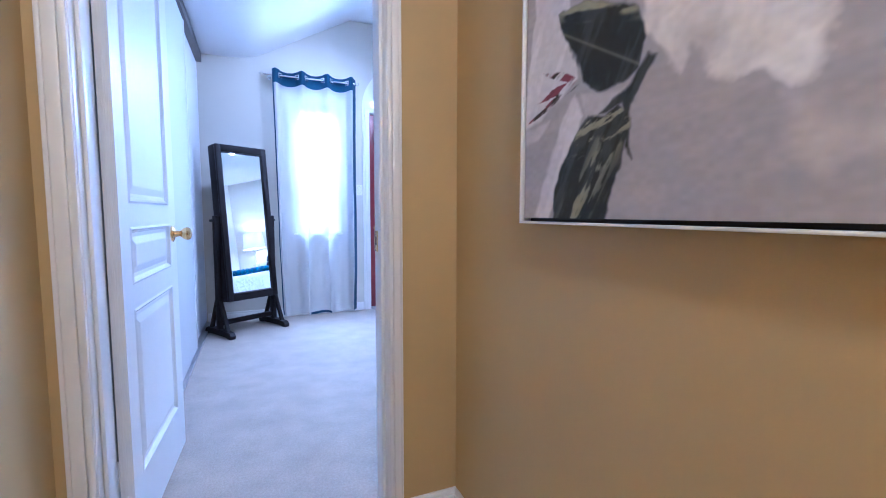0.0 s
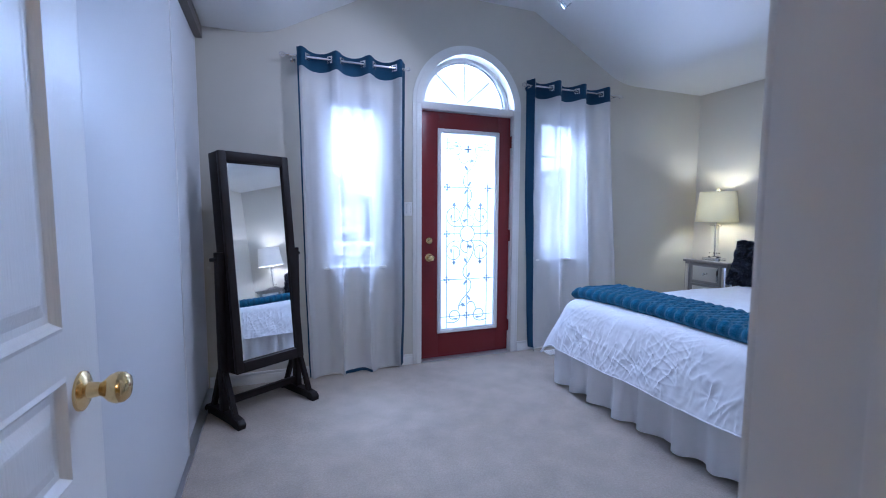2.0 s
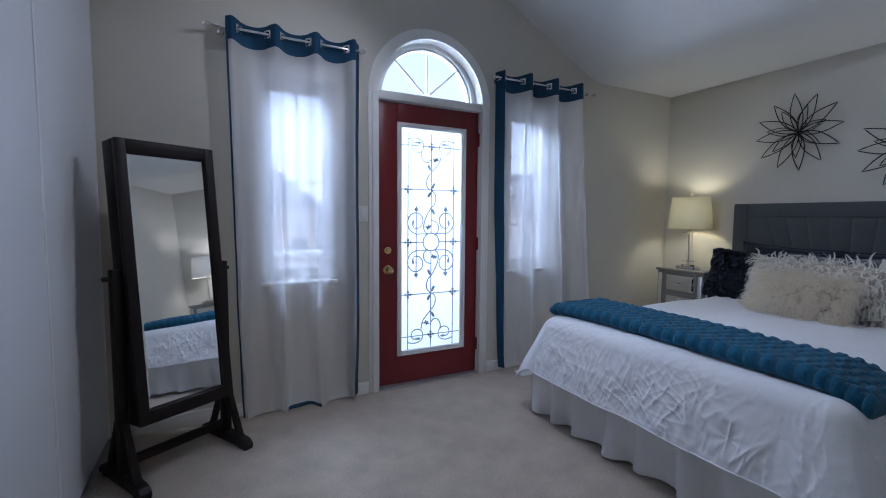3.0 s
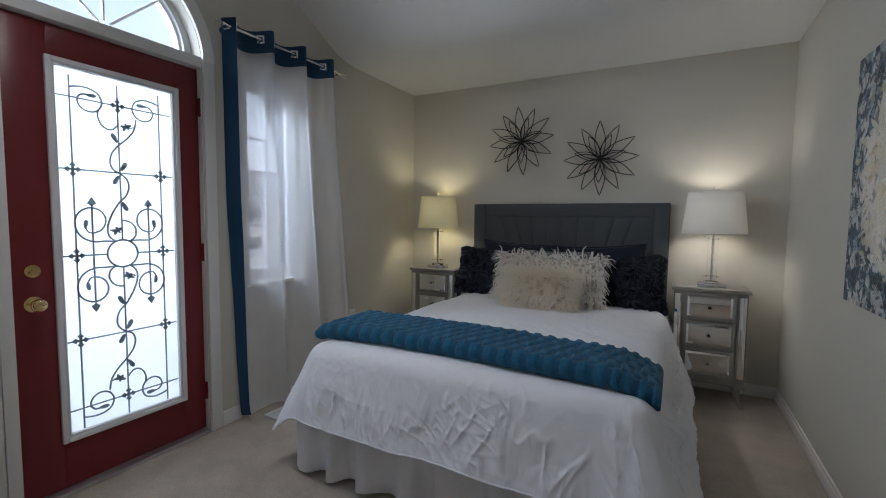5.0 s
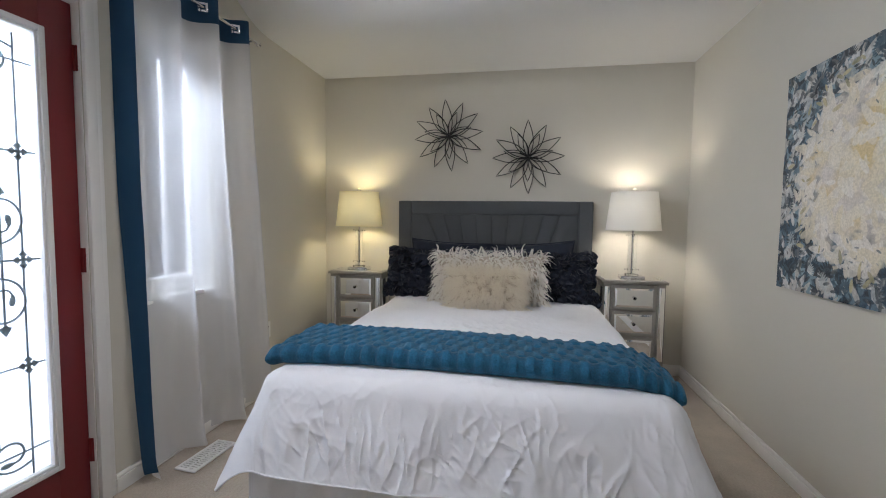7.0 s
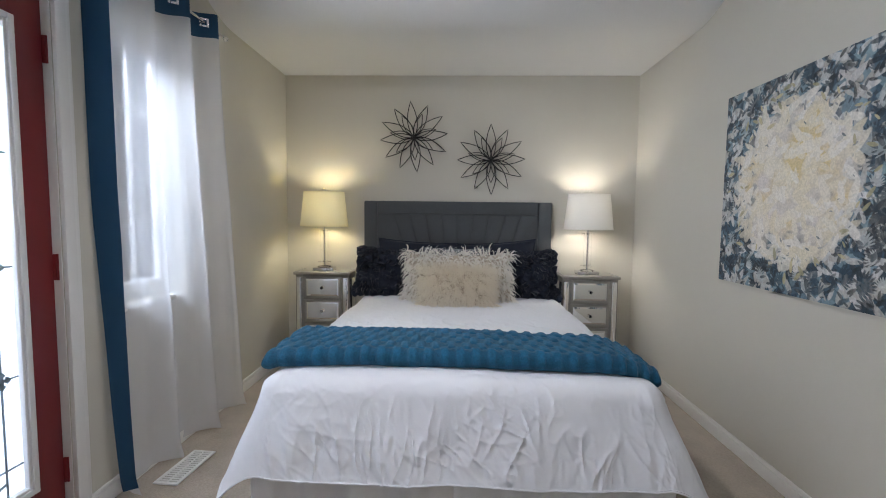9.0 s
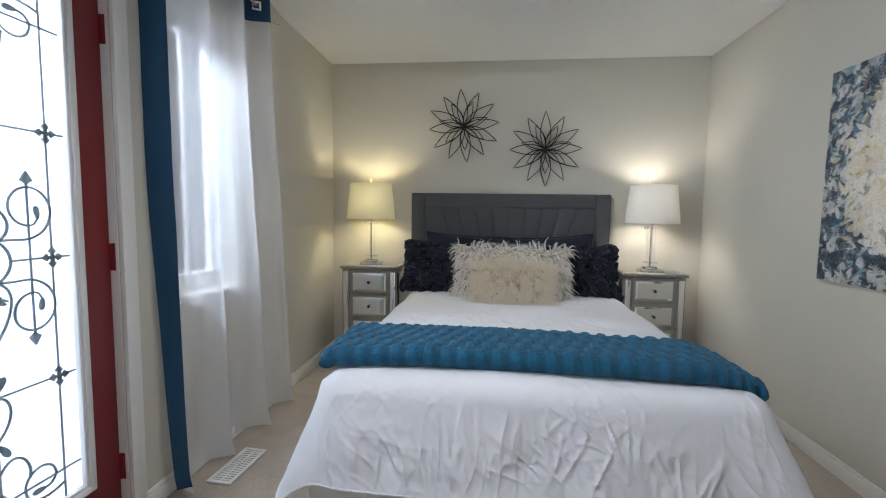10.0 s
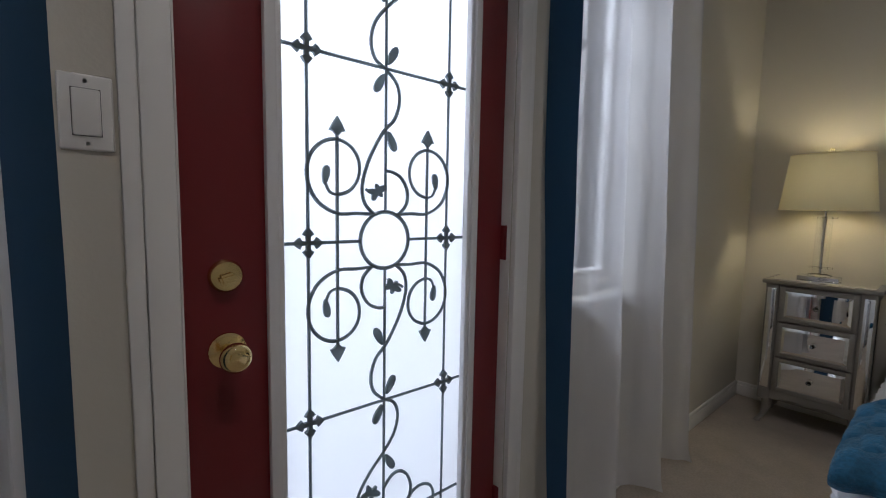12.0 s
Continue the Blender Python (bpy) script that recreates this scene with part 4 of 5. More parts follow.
# ---- pillows ----
def cushion_point(u, v, w, h, t, pinch=0.5):
    """A point on a stuffed cushion: u, v in -1..1 across the face, side by sign of t."""
    edge = max(0.0, (1 - abs(u) ** 2.6)) * max(0.0, (1 - abs(v) ** 2.6))
    sag = 1 - 0.06 * (1 - abs(v) ** 2) * abs(u) ** 3
    return Vector((u * w / 2 * (1 - 0.07 * (1 - v * v) * abs(u) ** 4) * sag, -t / 2 * edge ** pinch, v * h / 2 * (1 - 0.07 * (1 - u * u) * abs(v) ** 4)))


def cushion(w, h, t, lumps=0.008, seed=0, n=26):
    bm = bmesh.new()
    for s in (1, -1):
        def at(a, b):
            u, v = 2 * a - 1, 2 * b - 1
            p = cushion_point(u, v, w, h, t * s)
            p.y += s * lumps * fbm(u * 2.2 + seed, v * 2.2, s) * (1 - u ** 4) * (1 - v ** 4)
            return p
        sheet(bm, n, n, at)
    bmesh.ops.remove_doubles(bm, verts=bm.verts, dist=0.0005)
    return bm


def pillow(name, label, material, w, h, t, at, seed, group=""):
    p = thing(name, label, "pillow", at, group)
    part("pillow_body", cushion(w, h, t, 0.010, seed), material, p)
    return p


# local -y faces the foot of the bed: turn by -90 about z
for y, tip, seed in ((-1.19, 3, 1), (-1.87, -4, 2)):
    sh = pillow("pillow", "plain navy cotton sham leaning on the headboard", NAVY, 0.66, 0.46, 0.15, (2.83, y, 0.826, -14, tip, -90), seed, "navy shams")
    rim = bmesh.new()
    tube(rim, [cushion_point(math.cos(a) * (1 / max(abs(math.cos(a)), abs(math.sin(a)))), math.sin(a) * (1 / max(abs(math.cos(a)), abs(math.sin(a)))), 0.665, 0.465, 0.0) for a in [2 * math.pi * k / 80 for k in range(80)]], 0.006, 6, True)
    part("piping", rim, NAVY, sh)
pillow("pillow", "grey plush pillow tucked behind the shaggy cushions", GREYFUR, 0.56, 0.40, 0.15, (2.70, -1.53, 0.815, -16, 0, -90), 4)


def strands(w, h, t, count, length, width, segs, droop, seed, curl=0.3, tufts=0):
    """Many narrow tapering strips that grow out of a cushion's face."""
    rnd = random.Random(seed)
    verts, faces = [], []
    locks = [(rnd.uniform(-1, 1), rnd.uniform(-1, 1), Vector((rnd.uniform(-1, 1), rnd.uniform(-0.3, 0.2), rnd.uniform(-1, 1)))) for _ in range(tufts)]
    for _ in range(count):
        u, v = rnd.uniform(-1, 1), rnd.uniform(-1, 1)
        if not tufts and rnd.random() < 0.22:
            if rnd.random() < 0.5:
                u = rnd.choice((-1, 1)) * rnd.uniform(0.93, 1.0)
            else:
                v = rnd.choice((-0.95, 1, 1)) * rnd.uniform(0.93, 1.0)
        p = cushion_point(u, v, w, h, t)
        eps = 0.02
        du = cushion_point(min(1, u + eps), v, w, h, t) - cushion_point(max(-1, u - eps), v, w, h, t)
        dv = cushion_point(u, min(1, v + eps), w, h, t) - cushion_point(u, max(-1, v - eps), w, h, t)
        nrm = dv.cross(du)
        nrm = nrm.normalized() if nrm.length > 1e-9 else Vector((0, -1, 0))
        if nrm.y > 0:
            nrm = -nrm
        d = (nrm + Vector((u ** 3, 0, v ** 3)) * 0.8 + Vector((rnd.uniform(-curl, curl), rnd.uniform(-0.2, 0.1), rnd.uniform(-curl, curl)))).normalized()
        if tufts:
            lu, lv, way = min(locks, key=lambda k: (k[0] - u) ** 2 * 4 + (k[1] - v) ** 2)
            d = (d + 0.55 * way + Vector(((lu - u) * 1.2, 0, (lv - v) * 0.6))).normalized()
        ln = length * rnd.uniform(0.6, 1.15)
        side = d.cross(Vector((rnd.uniform(-1, 1), rnd.uniform(-1, 1), rnd.uniform(-1, 1)))).normalized()
        base = len(verts)
        q = p.copy()
        for k in range(segs + 1):
            f = k / segs
            wd = width * (1 - 0.75 * f) / 2 if width < 0.004 else width * (1 - 0.2 * f) / 2
            verts.append(q - side * wd)
            verts.append(q + side * wd)
            d = (d + Vector((rnd.uniform(-curl, curl) * 0.3, 0, -droop / segs))).normalized()
            q = q + d * (ln / segs)
        for k in range(segs):
            a = base + 2 * k
            faces.append((a, a + 1, a + 3, a + 2))
    me = bpy.data.meshes.new("strands")
    me.from_pydata([tuple(x) for x in verts], [], faces)
    return me


def add_strands(name, me, material, parent, label):
    me.materials.append(material)
    ob = new(name, me)
    ob.parent = parent
    return tagged(ob, label, kind="stuff")


rp = pillow("cushion", "cream cushion covered in loose satin ribbon shag", CREAMBACK, 0.84, 0.36, 0.17, (2.52, -1.545, 0.800, -20, 0, -90), 6)
add_strands("ribbon_shag", strands(0.84, 0.36, 0.18, 1350, 0.090, 0.0125, 5, 1.7, 3, 1.1), CREAMRIBBON, rp, "cream satin ribbon strands")
fp = pillow("cushion", "cream long-haired fur cushion in front of the others", CREAMBACK, 0.56, 0.27, 0.18, (2.335, -1.535, 0.740, -28, 0, -90), 7)
add_strands("fur", strands(0.56, 0.28, 0.19, 8500, 0.082, 0.0034, 5, 1.0, 4, 0.5, 160), CREAMFUR, fp, "long cream fur")


def ruffled(at, seed):
    p = pillow("cushion", "navy cushion covered in cut cloth petals", NAVY, 0.44, 0.38, 0.16, at, seed, "navy petal cushions")
    rnd = random.Random(seed)
    verts, faces = [], []
    for _ in range(280):
        u, v = rnd.uniform(-1, 1), rnd.uniform(-1, 1)
        if rnd.random() < 0.3:
            u, v = rnd.choice(((rnd.choice((-1, 1)) * 0.97, v), (u, 0.97)))
        c = cushion_point(u, v, 0.44, 0.38, 0.17)
        nrm = Vector((u * 0.7, -1, v * 0.6 + 0.2)).normalized()
        nrm = (nrm + Vector([rnd.uniform(-0.7, 0.7) for _ in range(3)])).normalized()
        t1 = nrm.orthogonal().normalized()
        t2 = nrm.cross(t1)
        r = rnd.uniform(0.024, 0.042)
        b = len(verts)
        verts.append(tuple(c))
        for k in range(8):
            a = 2 * math.pi * k / 8
            verts.append(tuple(c + r * (math.cos(a) * t1 + math.sin(a) * t2) + nrm * (0.010 + 0.010 * math.sin(3 * a + rnd.random()))))
        for k in range(8):
            faces.append((b, b + 1 + k, b + 1 + (k + 1) % 8))
    me = bpy.data.meshes.new("petals")
    me.from_pydata(verts, [], faces)
    add_strands("petals", me, NAVY, p, "navy cut cloth petals")


ruffled((2.70, -0.945, 0.790, -14, 4, -90), 21)
ruffled((2.68, -2.095, 0.785, -16, -3, -90), 22)


# ---- nightstands ----
def nightstand(at, label):
    """Mirrored three-drawer stand; local -y is its front, width along x."""
    ns = thing("nightstand", label, "nightstand", at, "mirrored nightstands")
    w, d, h = 0.225, 0.29, 0.79
    part("top", boxes((-w - 0.008, 0, h - 0.022, w + 0.008, d + 0.0, h), bevel=0.004), SILVERWOOD, ns)
    part("top_mirror", boxes((-w + 0.02, 0.03, h, w - 0.02, d - 0.03, h + 0.003), bevel=0.001), MIRROR, ns, "mirrored glass top inlay")
    part("body", boxes((-w + 0.012, 0.028, 0.135, w - 0.012, d - 0.004, h - 0.022), bevel=0.002), SILVERWOOD, ns)
    for s in (-1, 1):
        x0, x1 = sorted((s * (w - 0.008), s * (w - 0.064)))
        part("post", boxes((x0, 0.014, 0.13, x1, 0.046, h - 0.022), bevel=0.003), SILVERWOOD, ns)
        a, b = sorted((s * (w - 0.016), s * (w - 0.054)))
        part("mirror_strip", boxes((a, 0.0105, 0.20, b, 0.0145, h - 0.045), bevel=0.0015), MIRROR, ns, "narrow mirror strip")
        x0, x1 = sorted((s * (w - 0.012), s * (w - 0.009)))
        part("side_mirror", boxes((x0, 0.065, 0.20, x1, d - 0.04, h - 0.06), bevel=0.001), MIRROR, ns, "mirrored side panel")
    dw = w - 0.070
    for k in range(3):
        z0 = 0.188 + k * 0.192
        z1 = z0 + 0.184
        dr = part("drawer", boxes((-dw, 0.012, z0, -dw + 0.022, 0.034, z1), (dw - 0.022, 0.012, z0, dw, 0.034, z1), (-dw + 0.022, 0.012, z0, dw - 0.022, 0.034, z0 + 0.022), (-dw + 0.022, 0.012, z1 - 0.022, dw - 0.022, 0.034, z1), bevel=0.002), SILVERWOOD, ns)
        bm = bmesh.new()
        o = [bm.verts.new((x, 0.0165, z)) for x, z in ((-dw + 0.022, z0 + 0.022), (dw - 0.022, z0 + 0.022), (dw - 0.022, z1 - 0.022), (-dw + 0.022, z1 - 0.022))]
        i = [bm.verts.new((x, 0.0125, z)) for x, z in ((-dw + 0.036, z0 + 0.036), (dw - 0.036, z0 + 0.036), (dw - 0.036, z1 - 0.036), (-dw + 0.036, z1 - 0.036))]
        for q in range(4):
            bm.faces.new((o[q], o[(q + 1) % 4], i[(q + 1) % 4], i[q]))
        bm.faces.new(i)
        part("mirror_panel", bm, MIRROR, dr, "bevelled mirror panel", smooth=False)
        zc = (z0 + z1) / 2
        bm = lathe(bmesh.new(), [(0.006, 0.0), (0.0045, 0.010), (0.009, 0.016), (0.0125, 0.022), (0.008, 0.028), (0.0, 0.029)], 8, (0, 0.0125, zc), "Y")
        part("knob", bm, CRYSTAL, dr, "faceted glass knob", smooth=False)
    bm = bmesh.new()
    pts = [(-w + 0.03, 0.188), (-w + 0.03, 0.118)]
    pts += [(-w + 0.03 + (2 * w - 0.06) * t, 0.128 + 0.034 * math.sin(math.pi * t) * (1 - 0.45 * math.exp(-((t - 0.5) / 0.12) ** 2))) for t in [k / 24 for k in range(25)]]
    pts += [(w - 0.03, 0.118), (w - 0.03, 0.188)]
    prism(bm, pts, 0.018, 0.036)
    part("apron", bm, SILVERWOOD, ns)
    for x in (-w + 0.035, w - 0.035):
        for y, q in ((0.035, -1), (d - 0.03, 1)):
            bm = bmesh.new()
            s = 1 if x > 0 else -1
            prof = [(0.025, 0.19), (0.027, 0.14), (0.022, 0.09), (0.014, 0.04), (0.013, 0.012), (0.018, 0.0)]
            rings = []
            for r, z in prof:
                bend = 0.022 * math.sin((0.19 - z) / 0.19 * 3.6) * (-0.6) + (0.012 if z < 0.02 else 0)
                rings.append([bm.verts.new((x + s * bend + r * math.cos(2 * math.pi * k / 12), y + q * bend + r * math.sin(2 * math.pi * k / 12), z)) for k in range(12)])
            for a, b in zip(rings, rings[1:]):
                for k in range(12):
                    bm.faces.new((a[k], a[(k + 1) % 12], b[(k + 1) % 12], b[k]))
            bm.faces.new(rings[0])
            bm.faces.new(rings[-1])
            part("leg", bm, SILVERWOOD, ns)
    return ns


nightstand((2.690, -2.597, 0.004, 0, 0, -90), "silver mirrored three-drawer nightstand beside the bare wall")
nightstand((2.690, -0.440, 0.004, 0, 0, -90), "silver mirrored three-drawer nightstand near the window curtain")


# ---- table lamps ----
def table_lamp(at, material, label, watts, colour):
    lp = thing("table_lamp", label, "lamp", at, "bedside lamps")
    part("base", boxes((-0.085, -0.055, 0.0, 0.085, 0.055, 0.022), bevel=0.004), CHROME, lp, "chrome base plate")
    part("foot_block", boxes((-0.045, -0.030, 0.020, 0.045, 0.030, 0.034), bevel=0.003), CRYSTAL, lp)
    for x in (-0.020, 0.020):
        part("acrylic_rod", lathe(bmesh.new(), [(0.0125, 0.034), (0.0125, 0.335)], 16, (x, 0, 0)), CRYSTAL, lp, "clear acrylic rod")
    part("stem", lathe(bmesh.new(), [(0.006, 0.034), (0.006, 0.30), (0.010, 0.302), (0.010, 0.318), (0.006, 0.32), (0.006, 0.36), (0.013, 0.362), (0.014, 0.40), (0.009, 0.41), (0.009, 0.46)], 16), CHROME, lp, "slim chrome stem")
    for z in (0.062, 0.325):
        part("crosspiece", boxes((-0.050, -0.012, z, 0.050, 0.012, z + 0.010), bevel=0.002), CRYSTAL, lp)
    bm = bmesh.new()
    z0, z1 = 0.368, 0.652

    def wall(u, v):
        a = 2 * math.pi * u
        r = 0.200 + (0.168 - 0.200) * v
        return (r * math.cos(a), 0.72 * r * math.sin(a), z0 + (z1 - z0) * v)
    sheet(bm, 56, 6, wall, closed_u=True)
    shd = part("shade", bm, material, lp, "oval tapered linen shade, lit")
    for z, r in ((z0, 0.200), (z1, 0.168)):
        bm = bmesh.new()
        tube(bm, [(r * math.cos(2 * math.pi * k / 56), 0.72 * r * math.sin(2 * math.pi * k / 56), z) for k in range(56)], 0.0028, 6, True)
        part("trim_ring", bm, material, shd)
    bm = bmesh.new()
    for a in (0, 2.09, 4.19):
        tube(bm, [(0, 0, z1 - 0.012), (0.167 * math.cos(a), 0.72 * 0.167 * math.sin(a), z1 - 0.004)], 0.0018, 6)
    part("spider", bm, CHROME, lp)
    part("finial", lathe(bmesh.new(), [(0.004, 0.640), (0.004, 0.655), (0.012, 0.660), (0.015, 0.672), (0.010, 0.684), (0.0, 0.688)], 14), CRYSTAL, lp, "clear ball finial")
    glow = bpy.data.materials.new("lit_bulb")
    glow.use_nodes = True
    pb = glow.node_tree.nodes["Principled BSDF"]
    pb.inputs["Emission Color"].default_value, pb.inputs["Emission Strength"].default_value = (*colour, 1), 2.0
    part("light_bulb", lathe(bmesh.new(), [(0.012, 0.44), (0.014, 0.47), (0.026, 0.50), (0.030, 0.525), (0.022, 0.55), (0.0, 0.56)], 16), glow, lp, "lit frosted bulb").visible_shadow = False
    bulb("lamp_light", (at[0], at[1], at[2] + 0.53), watts, colour, 0.055)
    return lp


table_lamp((2.855, -2.607, 0.797, 0, 0, -90), SHADE_COOL, "chrome and acrylic table lamp with a white shade, lit", 4.2, (1.0, 0.92, 0.78))
table_lamp((2.855, -0.415, 0.797, 0, 0, -90), SHADE_WARM, "chrome and acrylic table lamp with a cream shade, lit", 3.6, (1.0, 0.90, 0.64))

# ---- curtains on their rods ----
def curtain(x0, x1, b0, b1, rod0, rod1, folds, amp, hem_l, hem_r, phase, seed, label, turn_back=False, turn_far=False):
    """x0..x1 at the top and b0..b1 at the floor; the cloth waves in front of and behind its rod."""
    ZR, YR, TOP, BAND = 2.318, -0.105, 2.368, 2.238
    cu = thing("curtain", label, "curtain", (0, 0, 0, 0, 0, 0), "grommet curtains")

    def at(u, z, push=0.0):
        v = (TOP - z) / TOP
        top, bot = x0 + (x1 - x0) * u, b0 + (b1 - b0) * u
        k = v ** 1.3
        x = top + (bot - top) * k
        flat = min(max(u, hem_l), 1 - hem_r)
        wave = math.sin(2 * math.pi * folds * flat + phase)
        a2 = amp * (1 + 0.25 * v)
        y = YR - a2 * (abs(wave) ** 0.75) * (1 if wave > 0 else -1)
        y += 0.010 * v * math.sin(2 * math.pi * folds * 2.7 * u + 1.3 + 0.8 * fbm(v * 2, seed)) + 0.020 * v * fbm(u * 7 + seed, v * 1.6, 2.0) + 0.010 * v * math.sin(23 * u + 3 * v + seed)
        x += 0.018 * math.cos(2 * math.pi * folds * u + phase) * (1 + 0.5 * v) + 0.02 * v * fbm(u * 3, v * 2 + seed, 9.0)
        zz = z + (0.010 * math.sin(2 * math.pi * folds * u + phase) * (1 if z > 2.0 else 0))
        if turn_back and u < hem_l:
            f = u / hem_l
            hx = at(hem_l, z)
            return (hx[0] - 0.030 * (1 - f), hx[1] + (N - 0.016 - hx[1]) * (1 - f) ** 0.8 * (0.40 + 0.60 * min(1.0, z / 1.2)), hx[2])
        if turn_far and u > 1 - hem_r:
            f = (1 - u) / hem_r
            hx = at(1 - hem_r, z)
            return (hx[0] + 0.048 * (1 - f), hx[1] + (N - 0.014 - hx[1]) * (1 - f) ** 0.8, hx[2])
        if z < 0.12:
            y -= 0.030 * (1 - z / 0.12) ** 2 * (0.5 + 0.8 * fbm(u * 5 + seed, 1.0))
            zz = z + 0.014 * (1 + math.sin(2 * math.pi * folds * u + phase + 1.2)) * (1 - z / 0.12)
        return (x, min(y, N - 0.012) - push, max(zz, 0.008))

    def strip(name, u0, u1, z0, z1, nu, nv, material, label="", push=0.0):
        bm = bmesh.new()
        sheet(bm, nu, nv, lambda a, b: at(u0 + (u1 - u0) * a, z0 + (z1 - z0) * b, push))
        return part(name, bm, material, cu, label)

    strip("sheer_panel", hem_l, 1 - hem_r, 0.012, BAND, 110, 60, SHEER, "white sheer voile panel")
    band = strip("top_band", 0, 1, BAND, TOP, 130, 6, BLUECLOTH, "deep blue grommet band")
    if hem_l:
        strip("hem", 0, hem_l, 0.050 if turn_back else 0.012, BAND, 8, 60, BLUECLOTH, "deep blue side hem")
    if hem_r:
        strip("hem", 1 - hem_r, 1, 0.012, BAND, 8, 60, BLUECLOTH, "deep blue side hem")
    if not turn_back:
        strip("bottom_hem", 0.42, 0.62, 0.004, 0.030, 20, 2, BLUECLOTH, "deep blue bottom hem", 0.002)
    # square grommets where the cloth crosses the rod
    for j in range(int(folds * 2) + 2):
        u = (j * math.pi - phase) / (2 * math.pi * folds)
        if not 0.02 < u < 0.98:
            continue
        p, q = Vector(at(u - 0.012, ZR)), Vector(at(u + 0.012, ZR))
        c, d = (p + q) / 2, (q - p).normalized()
        nrm = Vector((d.y, -d.x, 0))
        bm = bmesh.new()
        for a, b, e, f in ((-0.024, -0.024, -0.013, 0.024), (0.013, -0.024, 0.024, 0.024), (-0.013, -0.024, 0.013, -0.013), (-0.013, 0.013, 0.013, 0.024)):
            box(bm, a, -0.003, b, e, 0.003, f, bevel=0.001)
        m = Matrix.Translation((c.x, c.y, ZR)) @ Matrix(((d.x, -nrm.x, 0, 0), (d.y, -nrm.y, 0, 0), (0, 0, 1, 0), (0, 0, 0, 1)))
        bmesh.ops.transform(bm, matrix=m, verts=bm.verts)
        part("grommet", bm, CHROME, band, "square chrome grommet")
    # the rod with wire finials and wall brackets
    rod = thing("curtain_rod", "slim chrome curtain rod with open wire finials", "curtain rod", (0, 0, 0, 0, 0, 0), "curtain rods")
    part("rod", lathe(bmesh.new(), [(0.008, rod0 + 0.05), (0.008, rod1 - 0.05)], 14, (0, YR, ZR), "X"), CHROME, rod)
    for xe, s in ((rod0 + 0.05, -1), (rod1 - 0.05, 1)):
        bm = lathe(bmesh.new(), [(0.008, 0.0), (0.011, 0.004 * s), (0.011, 0.012 * s), (0.006, 0.016 * s)], 14, (xe, YR, ZR), "X")
        fin = part("finial", bm, CHROME, rod)
        for t in range(3):
            w = bmesh.new()
            a = math.pi * t / 3
            tube(w, [(xe + s * (0.014 + 0.048 * k / 16), YR + 0.017 * math.sin(math.pi * k / 16) * math.cos(a) * sg, ZR + 0.017 * math.sin(math.pi * k / 16) * math.sin(a) * sg) for sg in (1, -1) for k in (range(17) if sg > 0 else range(15, 0, -1))], 0.0016, 5, True)
            part("wire_loop", w, CHROME, fin)
        xb = xe - s * 0.03
        bm = boxes((xb - 0.006, YR, ZR - 0.014, xb + 0.006, N, ZR - 0.006), bevel=0.001)
        lathe(bm, [(0.020, 0.0), (0.018, 0.006), (0.0, 0.007)], 16, (xb, N, ZR - 0.012), "Y")
        part("bracket", bm, CHROME, rod)
    return cu


curtain(-0.960, -0.133, -0.925, -0.150, -1.045, -0.130, 3.5, 0.032, 0.018, 0.062, 0.3, 1.0, "white sheer curtain with deep blue bands, reaching the carpet", turn_far=True)
curtain(0.930, 1.835, 0.960, 2.040, 0.870, 1.930, 3.4, 0.050, 0.060, 0.0, 1.35, 6.0, "white sheer curtain with a wide deep blue hem, reaching the carpet", True)


# ---- paintings ----
def lattice(n, seed):
    return np.random.RandomState(seed).rand(n, n)


def smooth_noise(u, v, f, seed):
    """Value noise on arrays u, v at f cells a unit."""
    g = lattice(97, seed)
    x, y = u * f, v * f
    i, j = np.floor(x).astype(int), np.floor(y).astype(int)
    a, b = x - i, y - j
    a, b = a * a * (3 - 2 * a), b * b * (3 - 2 * b)
    i, j, i1, j1 = i % 97, j % 97, (i + 1) % 97, (j + 1) % 97
    return (g[i, j] * (1 - a) + g[i1, j] * a) * (1 - b) + (g[i, j1] * (1 - a) + g[i1, j1] * a) * b


def octaves(u, v, f, seed, n=4):
    return sum(smooth_noise(u, v, f * 2 ** k, seed + k) * 0.5 ** (k + 1) for k in range(n)) / (1 - 0.5 ** n)


def blend(col, other, m):
    return col * (1 - m[..., None]) + np.array(other) * m[..., None]


def paint_material(name, rough):
    m = bpy.data.materials.new(name)
    m.use_nodes = True
    n, l = m.node_tree.nodes, m.node_tree.links
    at = n.new("ShaderNodeAttribute")
    at.attribute_name = "paint"
    l.new(at.outputs["Color"], n["Principled BSDF"].inputs["Base Color"])
    n["Principled BSDF"].inputs["Roughness"].default_value = rough
    tx, bp = n.new("ShaderNodeTexNoise"), n.new("ShaderNodeBump")
    tx.inputs["Scale"].default_value, tx.inputs["Detail"].default_value = 300, 3
    bp.inputs["Strength"].default_value, bp.inputs["Distance"].default_value = 0.35, 0.001
    l.new(tx.outputs["Fac"], bp.inputs["Height"])
    l.new(bp.outputs["Normal"], n["Principled BSDF"].inputs["Normal"])
    return m


def painted_sheet(name, nu, nv, place, colour, height, material, parent, label):
    """A finely divided canvas face whose paint and ridges follow functions of u, v."""
    u, v = np.meshgrid(np.linspace(0, 1, nu), np.linspace(0, 1, nv))
    col, hgt = colour(u, v), height(u, v)
    verts = [place(a, b, h) for a, b, h in zip(u.ravel(), v.ravel(), hgt.ravel())]
    faces = [(j * nu + i, j * nu + i + 1, (j + 1) * nu + i + 1, (j + 1) * nu + i) for j in range(nv - 1) for i in range(nu - 1)]
